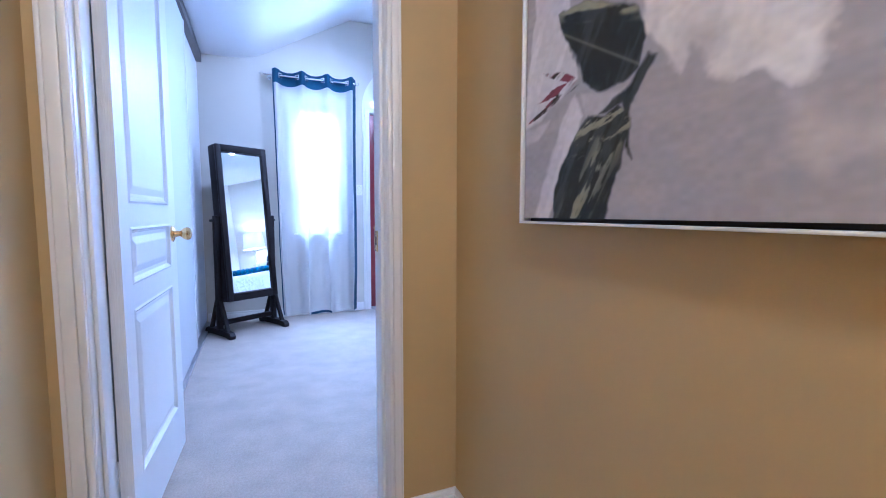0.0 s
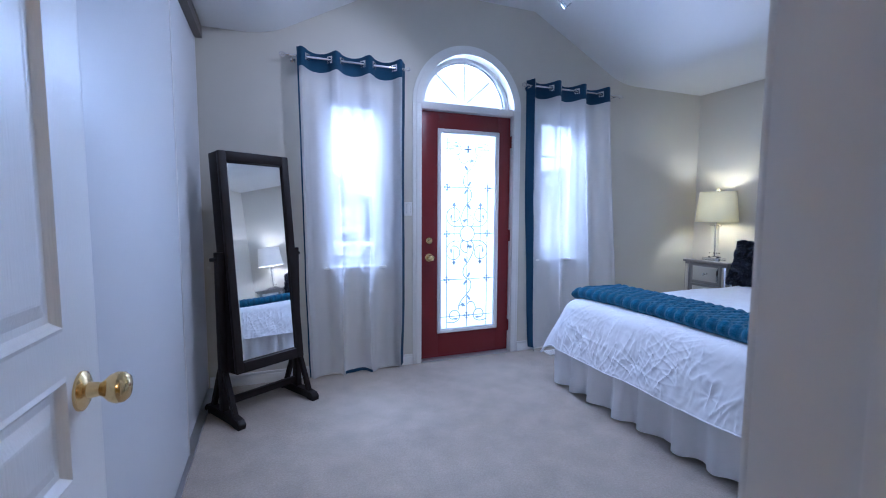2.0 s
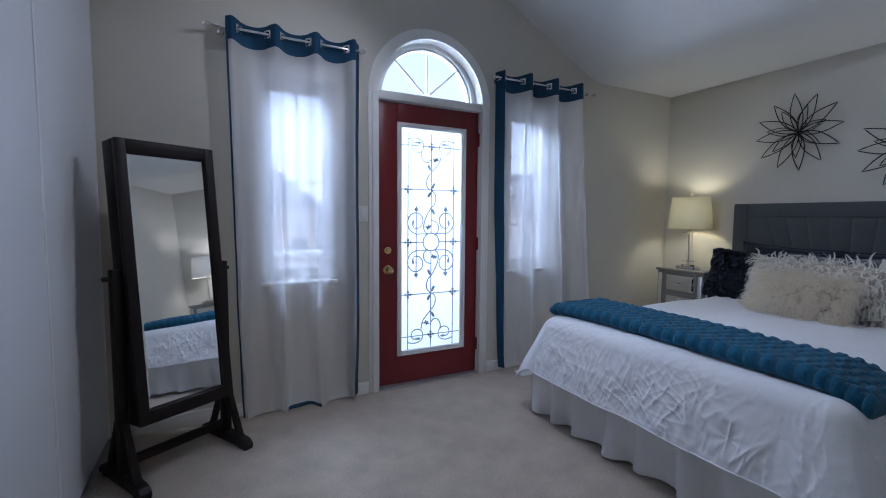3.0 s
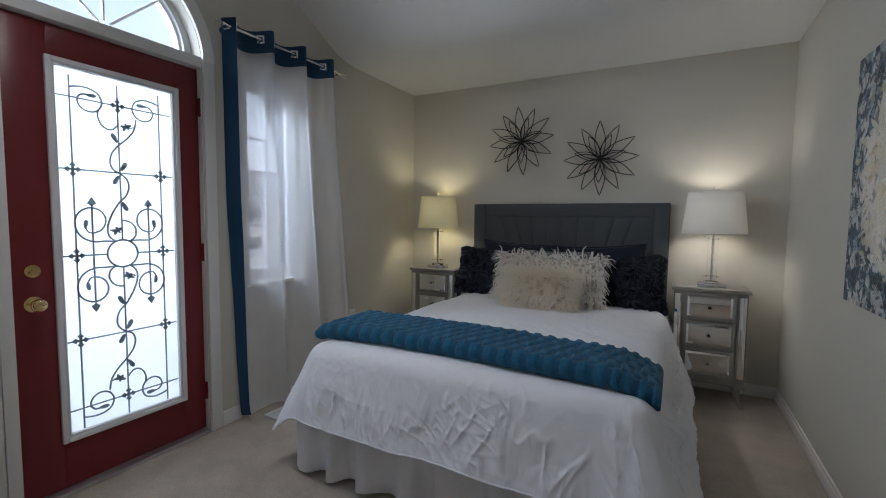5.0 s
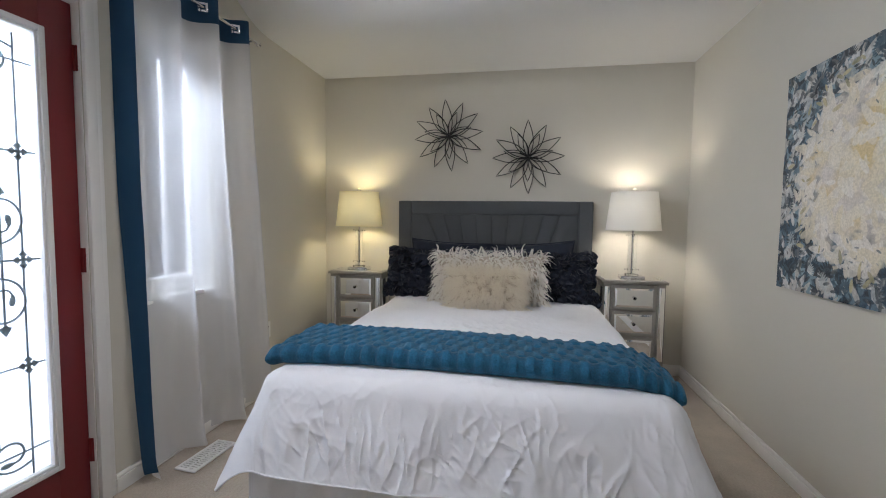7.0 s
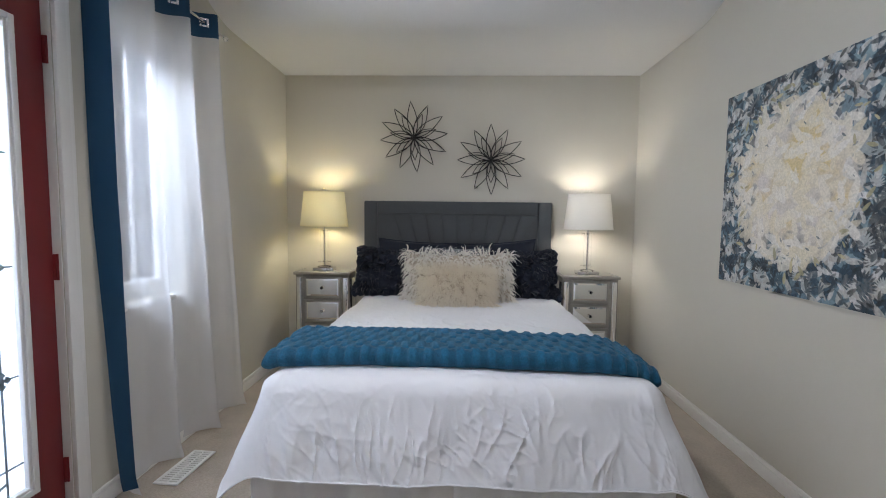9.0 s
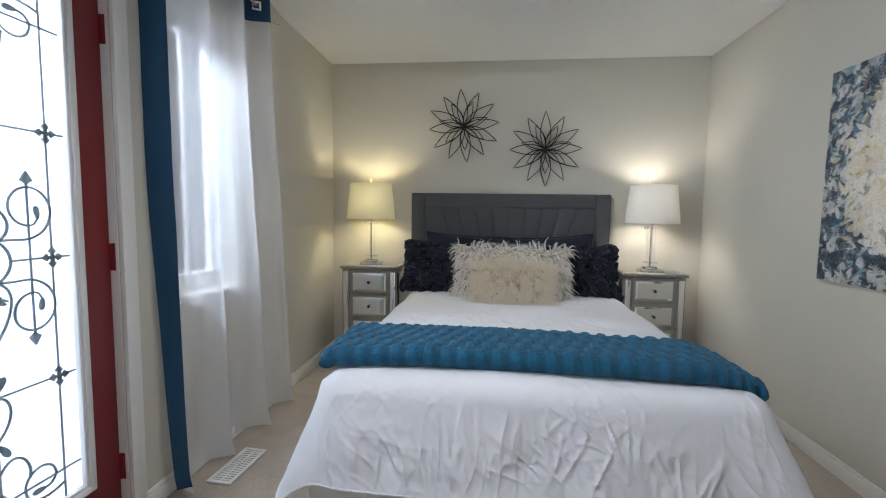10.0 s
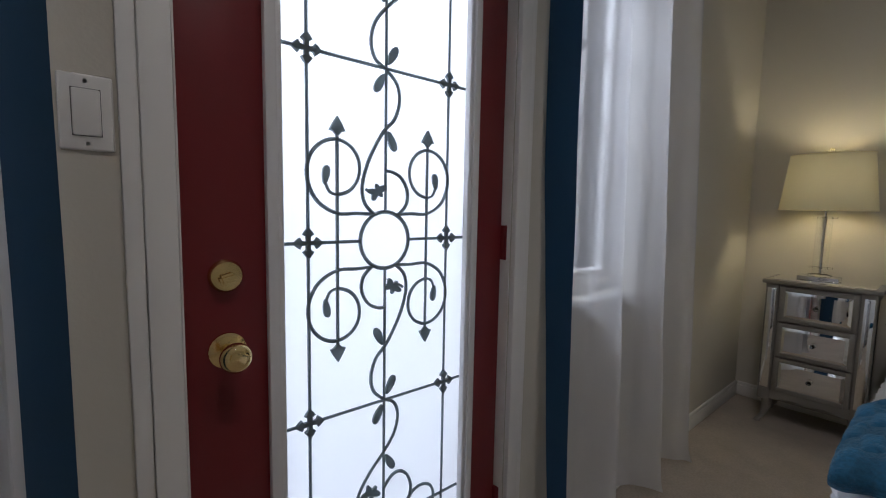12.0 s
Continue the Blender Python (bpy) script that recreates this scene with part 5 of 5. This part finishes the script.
    me = bpy.data.meshes.new(name)
    me.from_pydata(verts, [], faces)
    at = me.color_attributes.new("paint", "FLOAT_COLOR", "POINT")
    at.data.foreach_set("color", np.concatenate([col.reshape(-1, 3), np.ones((nu * nv, 1))], 1).astype(np.float32).ravel())
    me.materials.append(material)
    me.polygons.foreach_set("use_smooth", [True] * len(me.polygons))
    ob = new(name, me)
    ob.parent = parent
    return tagged(ob, label)


# blossom canvas on the south wall: u from west to east, v from below
def dabs(u, v, count, seed, rmin, rmax, ring_lo, ring_hi, stretch=3.0, fan=1):
    """Knife dabs: the share of paint and a shade for each point."""
    rnd = random.Random(seed)
    mask, shade = np.zeros_like(u), np.zeros_like(u)
    for _ in range(count):
        x, y = rnd.random(), rnd.random()
        d = math.hypot(x - 0.52, y - 0.50)
        if not ring_lo < d < ring_hi:
            continue
        r, a = rnd.uniform(rmin, rmax), rnd.uniform(0, math.pi)
        strokes = [(x, y, r, a)]
        if fan > 1:
            strokes = [(x + r * stretch * math.cos(a + 0.23 * k), y + r * stretch * math.sin(a + 0.23 * k), r * (1 - 0.02 * k * k), a + 0.23 * k) for k in range(-(fan // 2), fan // 2 + 1)]
        tone = rnd.random()
        for x, y, r, a in strokes:
            dab(u, v, mask, shade, x, y, r, a, stretch, tone, seed)
    return mask, shade


def dab(u, v, mask, shade, x, y, r, a, stretch, tone, seed):
    """One knife stroke laid into the two sheets."""
    i0, i1 = int(max(0, (x - r * stretch) * (u.shape[1] - 1))), int(min(u.shape[1], (x + r * stretch) * (u.shape[1] - 1) + 2))
    j0, j1 = int(max(0, (y - r * stretch) * (u.shape[0] - 1))), int(min(u.shape[0], (y + r * stretch) * (u.shape[0] - 1) + 2))
    uu, vv = u[j0:j1, i0:i1] - x, v[j0:j1, i0:i1] - y
    p, q = (uu * math.cos(a) + vv * math.sin(a)) / stretch, -uu * math.sin(a) + vv * math.cos(a)
    rr = np.sqrt(p * p + q * q * (1 + 0.8 * np.sin(40 * p))) / r
    m = np.clip((1 - rr) * 5, 0, 1) * (0.65 + 0.35 * smooth_noise(uu * 30 + 3, vv * 4 + 9, 3.0, seed))
    keep = m > 0.3
    mask[j0:j1, i0:i1] = np.where(keep, np.maximum(mask[j0:j1, i0:i1], m), mask[j0:j1, i0:i1])
    shade[j0:j1, i0:i1] = np.where(keep, tone, shade[j0:j1, i0:i1])


def blossom(u, v):
    d = np.hypot(u - 0.52, (v - 0.50) * 1.0) + 0.34 * (octaves(u + 2, v + 5, 4.5, 11) - 0.5) + 0.26 * (octaves(u + 4, v + 1, 16, 12) - 0.5)
    col = np.ones(u.shape + (3,)) * np.array((0.66, 0.60, 0.53))
    col = blend(col, (0.72, 0.66, 0.62), np.clip((octaves(u, v, 6, 3) - 0.45) * 4, 0, 1))
    col = blend(col, (0.70, 0.55, 0.24), np.clip((octaves(u + 7, v, 5, 5) - 0.47) * 5, 0, 1) * np.clip((0.40 - d) * 6, 0, 1) * 0.8)
    rim = np.clip((d - 0.285) * 6, 0, 1)
    col = blend(col, (0.06, 0.078, 0.09), rim * 0.9)
    col = blend(col, (0.11, 0.18, 0.23), rim * np.clip((octaves(u, v + 3, 7, 21) - 0.47) * 7, 0, 1))
    for seed, count, r0, r1, lo, hi, a, b in ((1, 2100, 0.006, 0.020, 0.37, 0.9, (0.010, 0.014, 0.020), (0.03, 0.08, 0.13)),
                                              (2, 700, 0.007, 0.020, 0.35, 0.9, (0.03, 0.07, 0.11), (0.30, 0.42, 0.48)),
                                              (3, 620, 0.005, 0.018, 0.28, 0.9, (0.50, 0.46, 0.40), (0.78, 0.76, 0.74)),
                                              (9, 90, 0.005, 0.008, 0.40, 0.9, (0.008, 0.012, 0.018), (0.03, 0.07, 0.11)),
                                              (10, 70, 0.004, 0.007, 0.36, 0.9, (0.35, 0.40, 0.42), (0.66, 0.66, 0.64)),
                                              (4, 800, 0.004, 0.011, 0.38, 0.9, (0.008, 0.010, 0.014), (0.04, 0.06, 0.08)),
                                              (6, 700, 0.008, 0.024, 0.02, 0.38, (0.74, 0.66, 0.50), (0.81, 0.77, 0.71)),
                                              (7, 190, 0.002, 0.005, 0.24, 0.50, (0.10, 0.14, 0.16), (0.42, 0.42, 0.40)),
                                              (8, 90, 0.005, 0.011, 0.28, 0.45, (0.30, 0.28, 0.16), (0.60, 0.52, 0.30))):
        m, s = dabs(u, v, count, seed, r0, r1, lo, hi, *((6.0, 9) if seed in (9, 10) else (3.0, 1)))
        tint = np.array(a)[None, None] * (1 - s[..., None]) + np.array(b)[None, None] * s[..., None]
        col = col * (1 - m[..., None] * 0.92) + tint * m[..., None] * 0.92
    col *= (0.86 + 0.28 * smooth_noise(u, v, 190, 33))[..., None]
    return np.clip(col, 0.004, 0.85)


CVX0, CVX1, CVZ0, CVZ1 = 0.725, 1.746, 0.917, 1.924
cv = thing("canvas_painting", "square abstract canvas, cream bloom ringed with blue dabs", "painting", (0, 0, 0, 0, 0, 0))
part("stretcher", boxes((CVX0, S, CVZ0, CVX1, S + 0.020, CVZ1), bevel=0.003), mat("canvas_edge", (0.42, 0.45, 0.46), 0.85, spread=0.5, scale=26), cv, "painted canvas edge")
painted_sheet("paint_surface", 460, 460, lambda a, b, h: (CVX0 + 0.001 + (CVX1 - CVX0 - 0.002) * a, S + 0.0215 + h, CVZ0 + 0.001 + (CVZ1 - CVZ0 - 0.002) * b), blossom,
              lambda u, v: 0.002 * octaves(u, v, 40, 8, 3), paint_material("thick_acrylic_paint", 0.55), cv, "thick dabbed paint in blue, black and cream")

# hall canvas: u southwards from its near edge, v from below
HPY0, HPY1, HPZ0, HPZ1 = -3.752, -4.93, 1.016, 1.816


def ell(u, v, cx, cy, rx, ry, turn, seed, rough=0.25):
    a = radians(turn)
    p, q = ((u - cx) * math.cos(a) + (v - cy) * math.sin(a)) / rx, (-(u - cx) * math.sin(a) + (v - cy) * math.cos(a)) / ry
    return np.clip((1 - np.sqrt(p * p + q * q) + rough * (octaves(u, v, 14, seed) - 0.5) * 2) * 14, 0, 1)


def shape(m, w, outline, seed, soft=0.006, rough=0.010):
    """The share of paint inside a hand-drawn outline with an uneven edge."""
    p = m + rough * 2 * (octaves(m + 2, w + 1, 16, seed) - 0.5)
    q = w + rough * 2 * (octaves(m + 5, w + 3, 16, seed + 9) - 0.5)
    inside, near = np.zeros(m.shape, bool), np.full(m.shape, 9.0)
    for (ax, ay), (bx, by) in zip(outline, outline[1:] + outline[:1]):
        inside ^= ((ay > q) != (by > q)) & (p < (bx - ax) * (q - ay) / (by - ay + 1e-9) + ax)
        t = np.clip(((p - ax) * (bx - ax) + (q - ay) * (by - ay)) / ((bx - ax) ** 2 + (by - ay) ** 2 + 1e-9), 0, 1)
        near = np.minimum(near, np.hypot(p - ax - t * (bx - ax), q - ay - t * (by - ay)))
    return np.clip(0.5 + np.where(inside, near, -near) / soft, 0, 1)


def brush(m, w, turn, f, seed, lo=0.5, gain=6):
    """Long dry brush marks along one direction."""
    c, d = math.cos(radians(turn)), math.sin(radians(turn))
    return np.clip((octaves((m * c + w * d) * 0.22 + 3, -m * d + w * c + 3, f, seed) - lo) * gain, 0, 1)


def orchid(u, v):
    m = u * (HPY0 - HPY1)
    w = v * (HPZ1 - HPZ0)
    col = np.ones(u.shape + (3,)) * np.array((0.405, 0.382, 0.405))
    col = blend(col, (0.46, 0.43, 0.44), brush(m, w, 8, 40, 50, 0.45, 4) * 0.7)
    # the pale cloud above, with a ragged lower edge
    cloud = shape(m, w, [(0.33, 0.9), (0.335, 0.30), (0.36, 0.25), (0.391, 0.215), (0.405, 0.250), (0.43, 0.225), (0.468, 0.190), (0.50, 0.195), (0.525, 0.182), (0.552, 0.165), (0.575, 0.168), (0.585, 0.20), (0.598, 0.25), (0.66, 0.27), (0.80, 0.22), (1.2, 0.30), (1.2, 0.9)], 51, 0.010, 0.026)
    col = blend(col, (0.72, 0.68, 0.67), cloud * (0.78 + 0.28 * brush(m, w, 80, 26, 52, 0.42, 5)))
    col = blend(col, (0.80, 0.765, 0.75), cloud * brush(m, w, 20, 22, 53, 0.44, 6) * 0.85)
    col = blend(col, (0.40, 0.37, 0.38), shape(m, w, [(0.41, 0.262), (0.46, 0.262), (0.45, 0.235), (0.415, 0.225)], 55, 0.03, 0.02) * 0.6)
    # pale petals beside the near edge
    for k, (outline, share) in enumerate((([(-0.01, 0.20), (0.02, 0.40), (0.06, 0.62), (0.12, 0.62), (0.157, 0.36), (0.172, 0.27), (0.12, 0.25), (0.06, 0.21)], 0.9),
                                          ([(0.162, 0.235), (0.130, 0.20), (0.085, 0.11), (0.045, 0.01), (0.085, -0.02), (0.120, 0.06), (0.165, 0.15), (0.185, 0.19)], 0.85),
                                          ([(-0.01, 0.17), (0.05, 0.17), (0.09, 0.205), (-0.01, 0.20)], 0.5), ([(0.18, 0.245), (0.235, 0.225), (0.29, 0.225), (0.27, 0.195), (0.20, 0.185)], 0.35))):
        col = blend(col, (0.80, 0.76, 0.78), shape(m, w, outline, 60 + k, 0.008, 0.012) * share * (0.75 + 0.25 * brush(m, w, 65, 40, 64 + k, 0.45, 5)))
    col = blend(col, (0.60, 0.54, 0.52), shape(m, w, [(0.536, 0.145), (0.548, 0.10), (0.585, 0.06), (0.605, 0.085), (0.66, 0.085), (0.70, 0.11), (0.62, 0.105), (0.565, 0.125)], 68, 0.025, 0.02) * 0.8)
    # the two dark leaves, the twig between them
    leaf_a = shape(m, w, [(0.113, 0.413), (0.18, 0.405), (0.255, 0.378), (0.29, 0.360), (0.318, 0.335), (0.333, 0.293), (0.323, 0.246), (0.292, 0.228), (0.236, 0.226), (0.186, 0.250), (0.165, 0.300), (0.150, 0.345)], 71, 0.006, 0.014)
    leaf_b = shape(m, w, [(0.282, 0.197), (0.303, 0.170), (0.307, 0.140), (0.291, 0.096), (0.262, 0.027), (0.245, -0.02), (0.098, -0.02), (0.109, 0.065), (0.135, 0.110), (0.165, 0.149), (0.212, 0.188), (0.25, 0.180)], 72, 0.006, 0.014)
    twig = shape(m, w, [(0.335, 0.262), (0.348, 0.255), (0.325, 0.215), (0.306, 0.19), (0.30, 0.12), (0.312, 0.098), (0.292, 0.12), (0.290, 0.195), (0.228, 0.190), (0.262, 0.208), (0.295, 0.212)], 73, 0.006, 0.013)
    dark = np.maximum(np.maximum(leaf_a, leaf_b), twig)
    col = blend(col, (0.017, 0.021, 0.022), dark)
    col = blend(col, (0.050, 0.057, 0.056), dark * brush(m, w, 62, 60, 74, 0.46, 6) * 0.9)
    gold = np.maximum(leaf_b * brush(m, w, 60, 80, 75, 0.53, 9) * np.exp(-(((m - 0.165) * 0.82 - (w - 0.0) * 0.57) / 0.030) ** 2),
                      leaf_a * np.clip((w - 0.352 - 0.36 * (0.28 - m)) * 50 + 1.0, 0, 1) * brush(m, w, -15, 60, 76, 0.36, 7))
    gold = np.maximum(gold, leaf_b * brush(m, w, 20, 90, 77, 0.55, 12) * np.clip((w - 0.11) * 20, 0, 1))
    gold = np.maximum(gold, leaf_a * np.exp(-(((w - 0.30) + 0.60 * (m - 0.24)) / 0.0028) ** 2) * 0.4)
    col = blend(col, (0.36, 0.35, 0.22), gold * 0.85)
    red = np.zeros_like(m)
    for ex, ez, wide in ((0.059, 0.310, 0.006), (0.036, 0.251, 0.005), (0.024, 0.216, 0.005), (0.105, 0.296, 0.009), (0.080, 0.262, 0.007), (0.060, 0.235, 0.006), (0.115, 0.245, 0.007)):
        dx, dz = 0.180 - ex, 0.262 - ez
        red = np.maximum(red, ell(m, w, ex + dx / 2, ez + dz / 2, math.hypot(dx, dz) / 2, wide, math.degrees(math.atan2(dz, dx)), 82 + int(ex * 200), 0.7))
    col = blend(col, (0.20, 0.035, 0.065), red * brush(m, w, 25, 80, 81, 0.47, 8))
    col = blend(col, (0.03, 0.02, 0.025), red * brush(m, w, 25, 90, 84, 0.56, 9))
    col *= (0.93 + 0.14 * smooth_noise(u, v, 94, 83))[..., None]
    return np.clip(col, 0.004, 0.85)


hp = thing("canvas_painting", "large grey floral canvas in a slim white floating frame", "painting", (0, 0, 0, 0, 0, 0))
bm = bmesh.new()
for a in ((HPY1 - 0.012, HPZ0 - 0.010, HPY1 - 0.006, HPZ1 + 0.010), (HPY0 + 0.006, HPZ0 - 0.010, HPY0 + 0.012, HPZ1 + 0.010), (HPY1 - 0.006, HPZ0 - 0.010, HPY0 + 0.006, HPZ0 - 0.005), (HPY1 - 0.006, HPZ1 + 0.005, HPY0 + 0.006, HPZ1 + 0.010)):
    box(bm, HE - 0.042, a[0], a[1], HE, a[2], a[3], bevel=0.001)
part("floating_frame", bm, TRIM, hp, "slim white floating frame")
part("frame_back", boxes((HE - 0.014, HPY1 - 0.006, HPZ0 - 0.005, HE - 0.002, HPY0 + 0.006, HPZ1 + 0.005)), WIRE, hp, "black gap behind the canvas")
part("stretcher", boxes((HE - 0.034, HPY1, HPZ0 + 0.003, HE - 0.014, HPY0, HPZ1 - 0.003)), WIRE, hp, "black canvas edge")
painted_sheet("paint_surface", 520, 350, lambda a, b, h: (HE - 0.0352 - h, HPY0 + (HPY1 - HPY0) * a, HPZ0 + 0.003 + (HPZ1 - HPZ0 - 0.006) * b), orchid,
              lambda u, v: 0.0008 * octaves(u, v, 60, 9, 3), paint_material("matt_printed_canvas", 0.7), hp, "grey and white paint with dark leaves and a red flower")


# ---- wire flowers over the bed ----
def wire_flower(y, z, turn, label):
    fl = thing("wall_flower", label, "wall decor", (E - 0.004, y, z, 0, 0, -90), "wire wall flowers")

    def petal(a, length, width, lift, r):
        bm = bmesh.new()
        pts = []
        for k in range(29):
            t = k / 28
            s = 1 if t <= 0.5 else -1
            f = 2 * t if t <= 0.5 else 2 - 2 * t
            ww = s * width / 2 * math.sin(math.pi * f ** 0.85) * (1 if f < 0.999 else 0)
            pts.append((f * length, ww, f))
        tube(bm, [(x * math.cos(a) - w * math.sin(a), -0.012 - lift * math.sin(f * math.pi * 0.55), x * math.sin(a) + w * math.cos(a)) for x, w, f in pts], r, 5)
        part("petal", bm, WIRE, fl)
    for k in range(12):
        petal(turn + 2 * math.pi * k / 12, 0.298 if k % 2 else 0.288, 0.082, 0.030, 0.0038)
    for k in range(7):
        petal(turn + 0.2 + 2 * math.pi * k / 7, 0.200, 0.062, 0.055, 0.0034)
    part("centre", lathe(bmesh.new(), [(0.014, 0.0), (0.014, 0.020), (0.008, 0.030), (0.0, 0.031)], 16, (0, 0, 0), "Y"), WIRE, fl)


wire_flower(-1.149, 1.930, 0.10, "black wire flower with two rings of petals")
wire_flower(-1.810, 1.744, 0.02, "black wire flower with two rings of petals")

# ---- spotlights hanging from the vault ----
sl = thing("ceiling_spotlight", "chrome ceiling spotlight bar with tilted heads, lit", "ceiling light", (0.38, -0.93, HIGH, 0, 0, 25))
part("canopy", lathe(bmesh.new(), [(0.060, 0.0), (0.060, -0.012), (0.050, -0.022), (0.0, -0.024)], 24), CHROME, sl)
bm = bmesh.new()
tube(bm, [(-0.30, 0, -0.20), (-0.15, 0.03, -0.20), (0, 0, -0.20), (0.15, -0.03, -0.20), (0.30, 0, -0.20)], 0.007, 8)
tube(bm, [(0, 0, -0.02), (0, 0, -0.20)], 0.006, 8)
part("bar", bm, CHROME, sl)
for x, tx, ty, watts in SPOTS:
    bm = lathe(bmesh.new(), [(0.006, 0.0), (0.006, -0.10), (0.010, -0.11), (0.022, -0.125), (0.026, -0.15), (0.030, -0.185), (0.031, -0.20), (0.027, -0.20), (0.025, -0.185), (0.0, -0.183)], 20)
    bmesh.ops.transform(bm, matrix=pose(x, 0, -0.20, tx, ty, 0), verts=bm.verts)
    part("spot_head", bm, CHROME, sl)

# ---- assumed hall ceiling lamp, unseen behind the walker, added to light the hall ----
hl = thing("hall_ceiling_lamp", "white glass dome lamp, unseen and assumed on the hall ceiling, lit", "ceiling lamp", (-1.05, -5.2, 2.44, 0, 0, 0))
part("plate", lathe(bmesh.new(), [(0.15, 0.0), (0.15, -0.02), (0.0, -0.02)], 28), BRASS, hl)
HG = bpy.data.materials.new("lit_opal_glass")
HG.use_nodes = True
HG.node_tree.nodes["Principled BSDF"].inputs["Emission Color"].default_value = (1.0, 0.80, 0.55, 1)
HG.node_tree.nodes["Principled BSDF"].inputs["Emission Strength"].default_value = 4.0
part("dome", lathe(bmesh.new(), [(0.135, -0.02), (0.125, -0.06), (0.09, -0.095), (0.04, -0.11), (0.0, -0.112)], 28), HG, hl, "lit opal glass dome").visible_shadow = False

# ---- outside the windows ----
SKYGLOW = bpy.data.materials.new("hazy_bright_sky")
SKYGLOW.use_nodes = True
sn, sk = SKYGLOW.node_tree.nodes, SKYGLOW.node_tree.links
sc, ss, sr = sn.new("ShaderNodeTexCoord"), sn.new("ShaderNodeSeparateXYZ"), sn.new("ShaderNodeMapRange")
sm, se, sx = sn.new("ShaderNodeMix"), sn.new("ShaderNodeEmission"), sn.new("ShaderNodeTexNoise")
sm.data_type = "RGBA"
sm.inputs[6].default_value, sm.inputs[7].default_value = (0.93, 0.95, 1.0, 1), (0.66, 0.82, 1.0, 1)
sr.inputs["From Min"].default_value, sr.inputs["From Max"].default_value = 5, 75
sk.new(sc.outputs["Object"], ss.inputs[0])
sk.new(ss.outputs["Z"], sr.inputs["Value"])
sk.new(sr.outputs["Result"], sm.inputs[0])
sk.new(sm.outputs[2], se.inputs["Color"])
se.inputs["Strength"].default_value = 1.1
sk.new(se.outputs[0], sn["Material Output"].inputs["Surface"])
solo("backdrop", boxes((-500, 160, -10, 500, 161, 300)), SKYGLOW, "bright hazy winter sky in the distance", "sky", "structure", smooth=False)

GROUND = mat("winter_ground", (0.62, 0.64, 0.66), 0.95, spread=0.2, scale=0.2, bump=0.3, bump_scale=3)
SIDING = mat("pale_siding", (0.46, 0.44, 0.42), 0.8, spread=0.1, scale=1)
ROOF = mat("grey_shingle_roof", (0.22, 0.22, 0.24), 0.9, spread=0.3, scale=2, bump=0.4, bump_scale=20)
solo("ground", boxes((-600, -600, -3.3, 600, 900, -3.2)), GROUND, "pale open ground reaching the horizon", "ground", "structure", smooth=False)
deck = thing("balcony", "small balcony with a white rail outside the door", "balcony", (0, 0, 0, 0, 0, 0), kind="structure")
part("deck", boxes((-1.6, 0.171, -0.20, 3.1, 1.55, -0.06), bevel=0.004), VINYL, deck)
part("top_rail", boxes((-1.6, 1.46, 0.86, 3.1, 1.54, 0.91), bevel=0.006), VINYL, deck)
part("lower_rail", boxes((-1.6, 1.48, 0.02, 3.1, 1.52, 0.06), bevel=0.004), VINYL, deck)
for k in range(38):
    x = -1.5 + 0.12 * k
    part("baluster", boxes((x - 0.014, 1.486, 0.06, x + 0.014, 1.514, 0.86)), VINYL, deck, smooth=False)
for x in (-1.55, 0.75, 3.05):
    part("rail_post", boxes((x - 0.045, 1.455, -0.06, x + 0.045, 1.545, 0.96), bevel=0.004), VINYL, deck)
# brick reveal of the outer wall
fac = thing("brick_facade", "tan brick outer face round the window", "facade", (0, 0, 0, 0, 0, 0), kind="structure")
for x0 in (1.585, -0.29 + 0.005):
    for k in range(20):
        part("brick", boxes((x0, 0.172, 0.78 + 0.072 * k, x0 + (0.20 if k % 2 else 0.12), 0.262, 0.84 + 0.072 * k), bevel=0.003), BRICK, fac)


def house(x, y, w, d, h, turn):
    hs = thing("house", "distant grey-roofed house beyond the balcony", "house", (x, y, -3.2, 0, 0, turn), "distant houses")
    part("wall", boxes((-w / 2, -d / 2, 0, w / 2, d / 2, h)), SIDING, hs, smooth=False)
    bm = bmesh.new()
    prism(bm, [(-w / 2 - 0.5, h), (w / 2 + 0.5, h), (0.2 * w, h + 3.0), (-0.2 * w, h + 3.0)], -d / 2 - 0.5, d / 2 + 0.5)
    part("roof", bm, ROOF, hs, smooth=False)
    for i in range(3):
        for z in (1.2, 4.0):
            if z + 1.4 < h:
                part("window", boxes((-w / 2 + 1.4 + i * (w - 2.8) / 2 - 0.6, -d / 2 - 0.06, z, -w / 2 + 1.4 + i * (w - 2.8) / 2 + 0.6, -d / 2 - 0.01, z + 1.3)), DARK, hs, smooth=False)


for k, (x, y, w, d, h, t) in enumerate(((14, 38, 11, 9, 5.2, 10), (27, 36, 12, 9, 5.6, -6), (41, 33, 11, 10, 5.3, 14), (55, 30, 12, 9, 5.5, 4), (2, 42, 11, 9, 5.4, -8), (-12, 44, 12, 10, 5.3, 6), (-26, 42, 11, 9, 5.6, 0), (33, 60, 14, 10, 6.0, 20), (70, 30, 12, 9, 5.4, -12))):
    house(x, y, w, d, h, t)
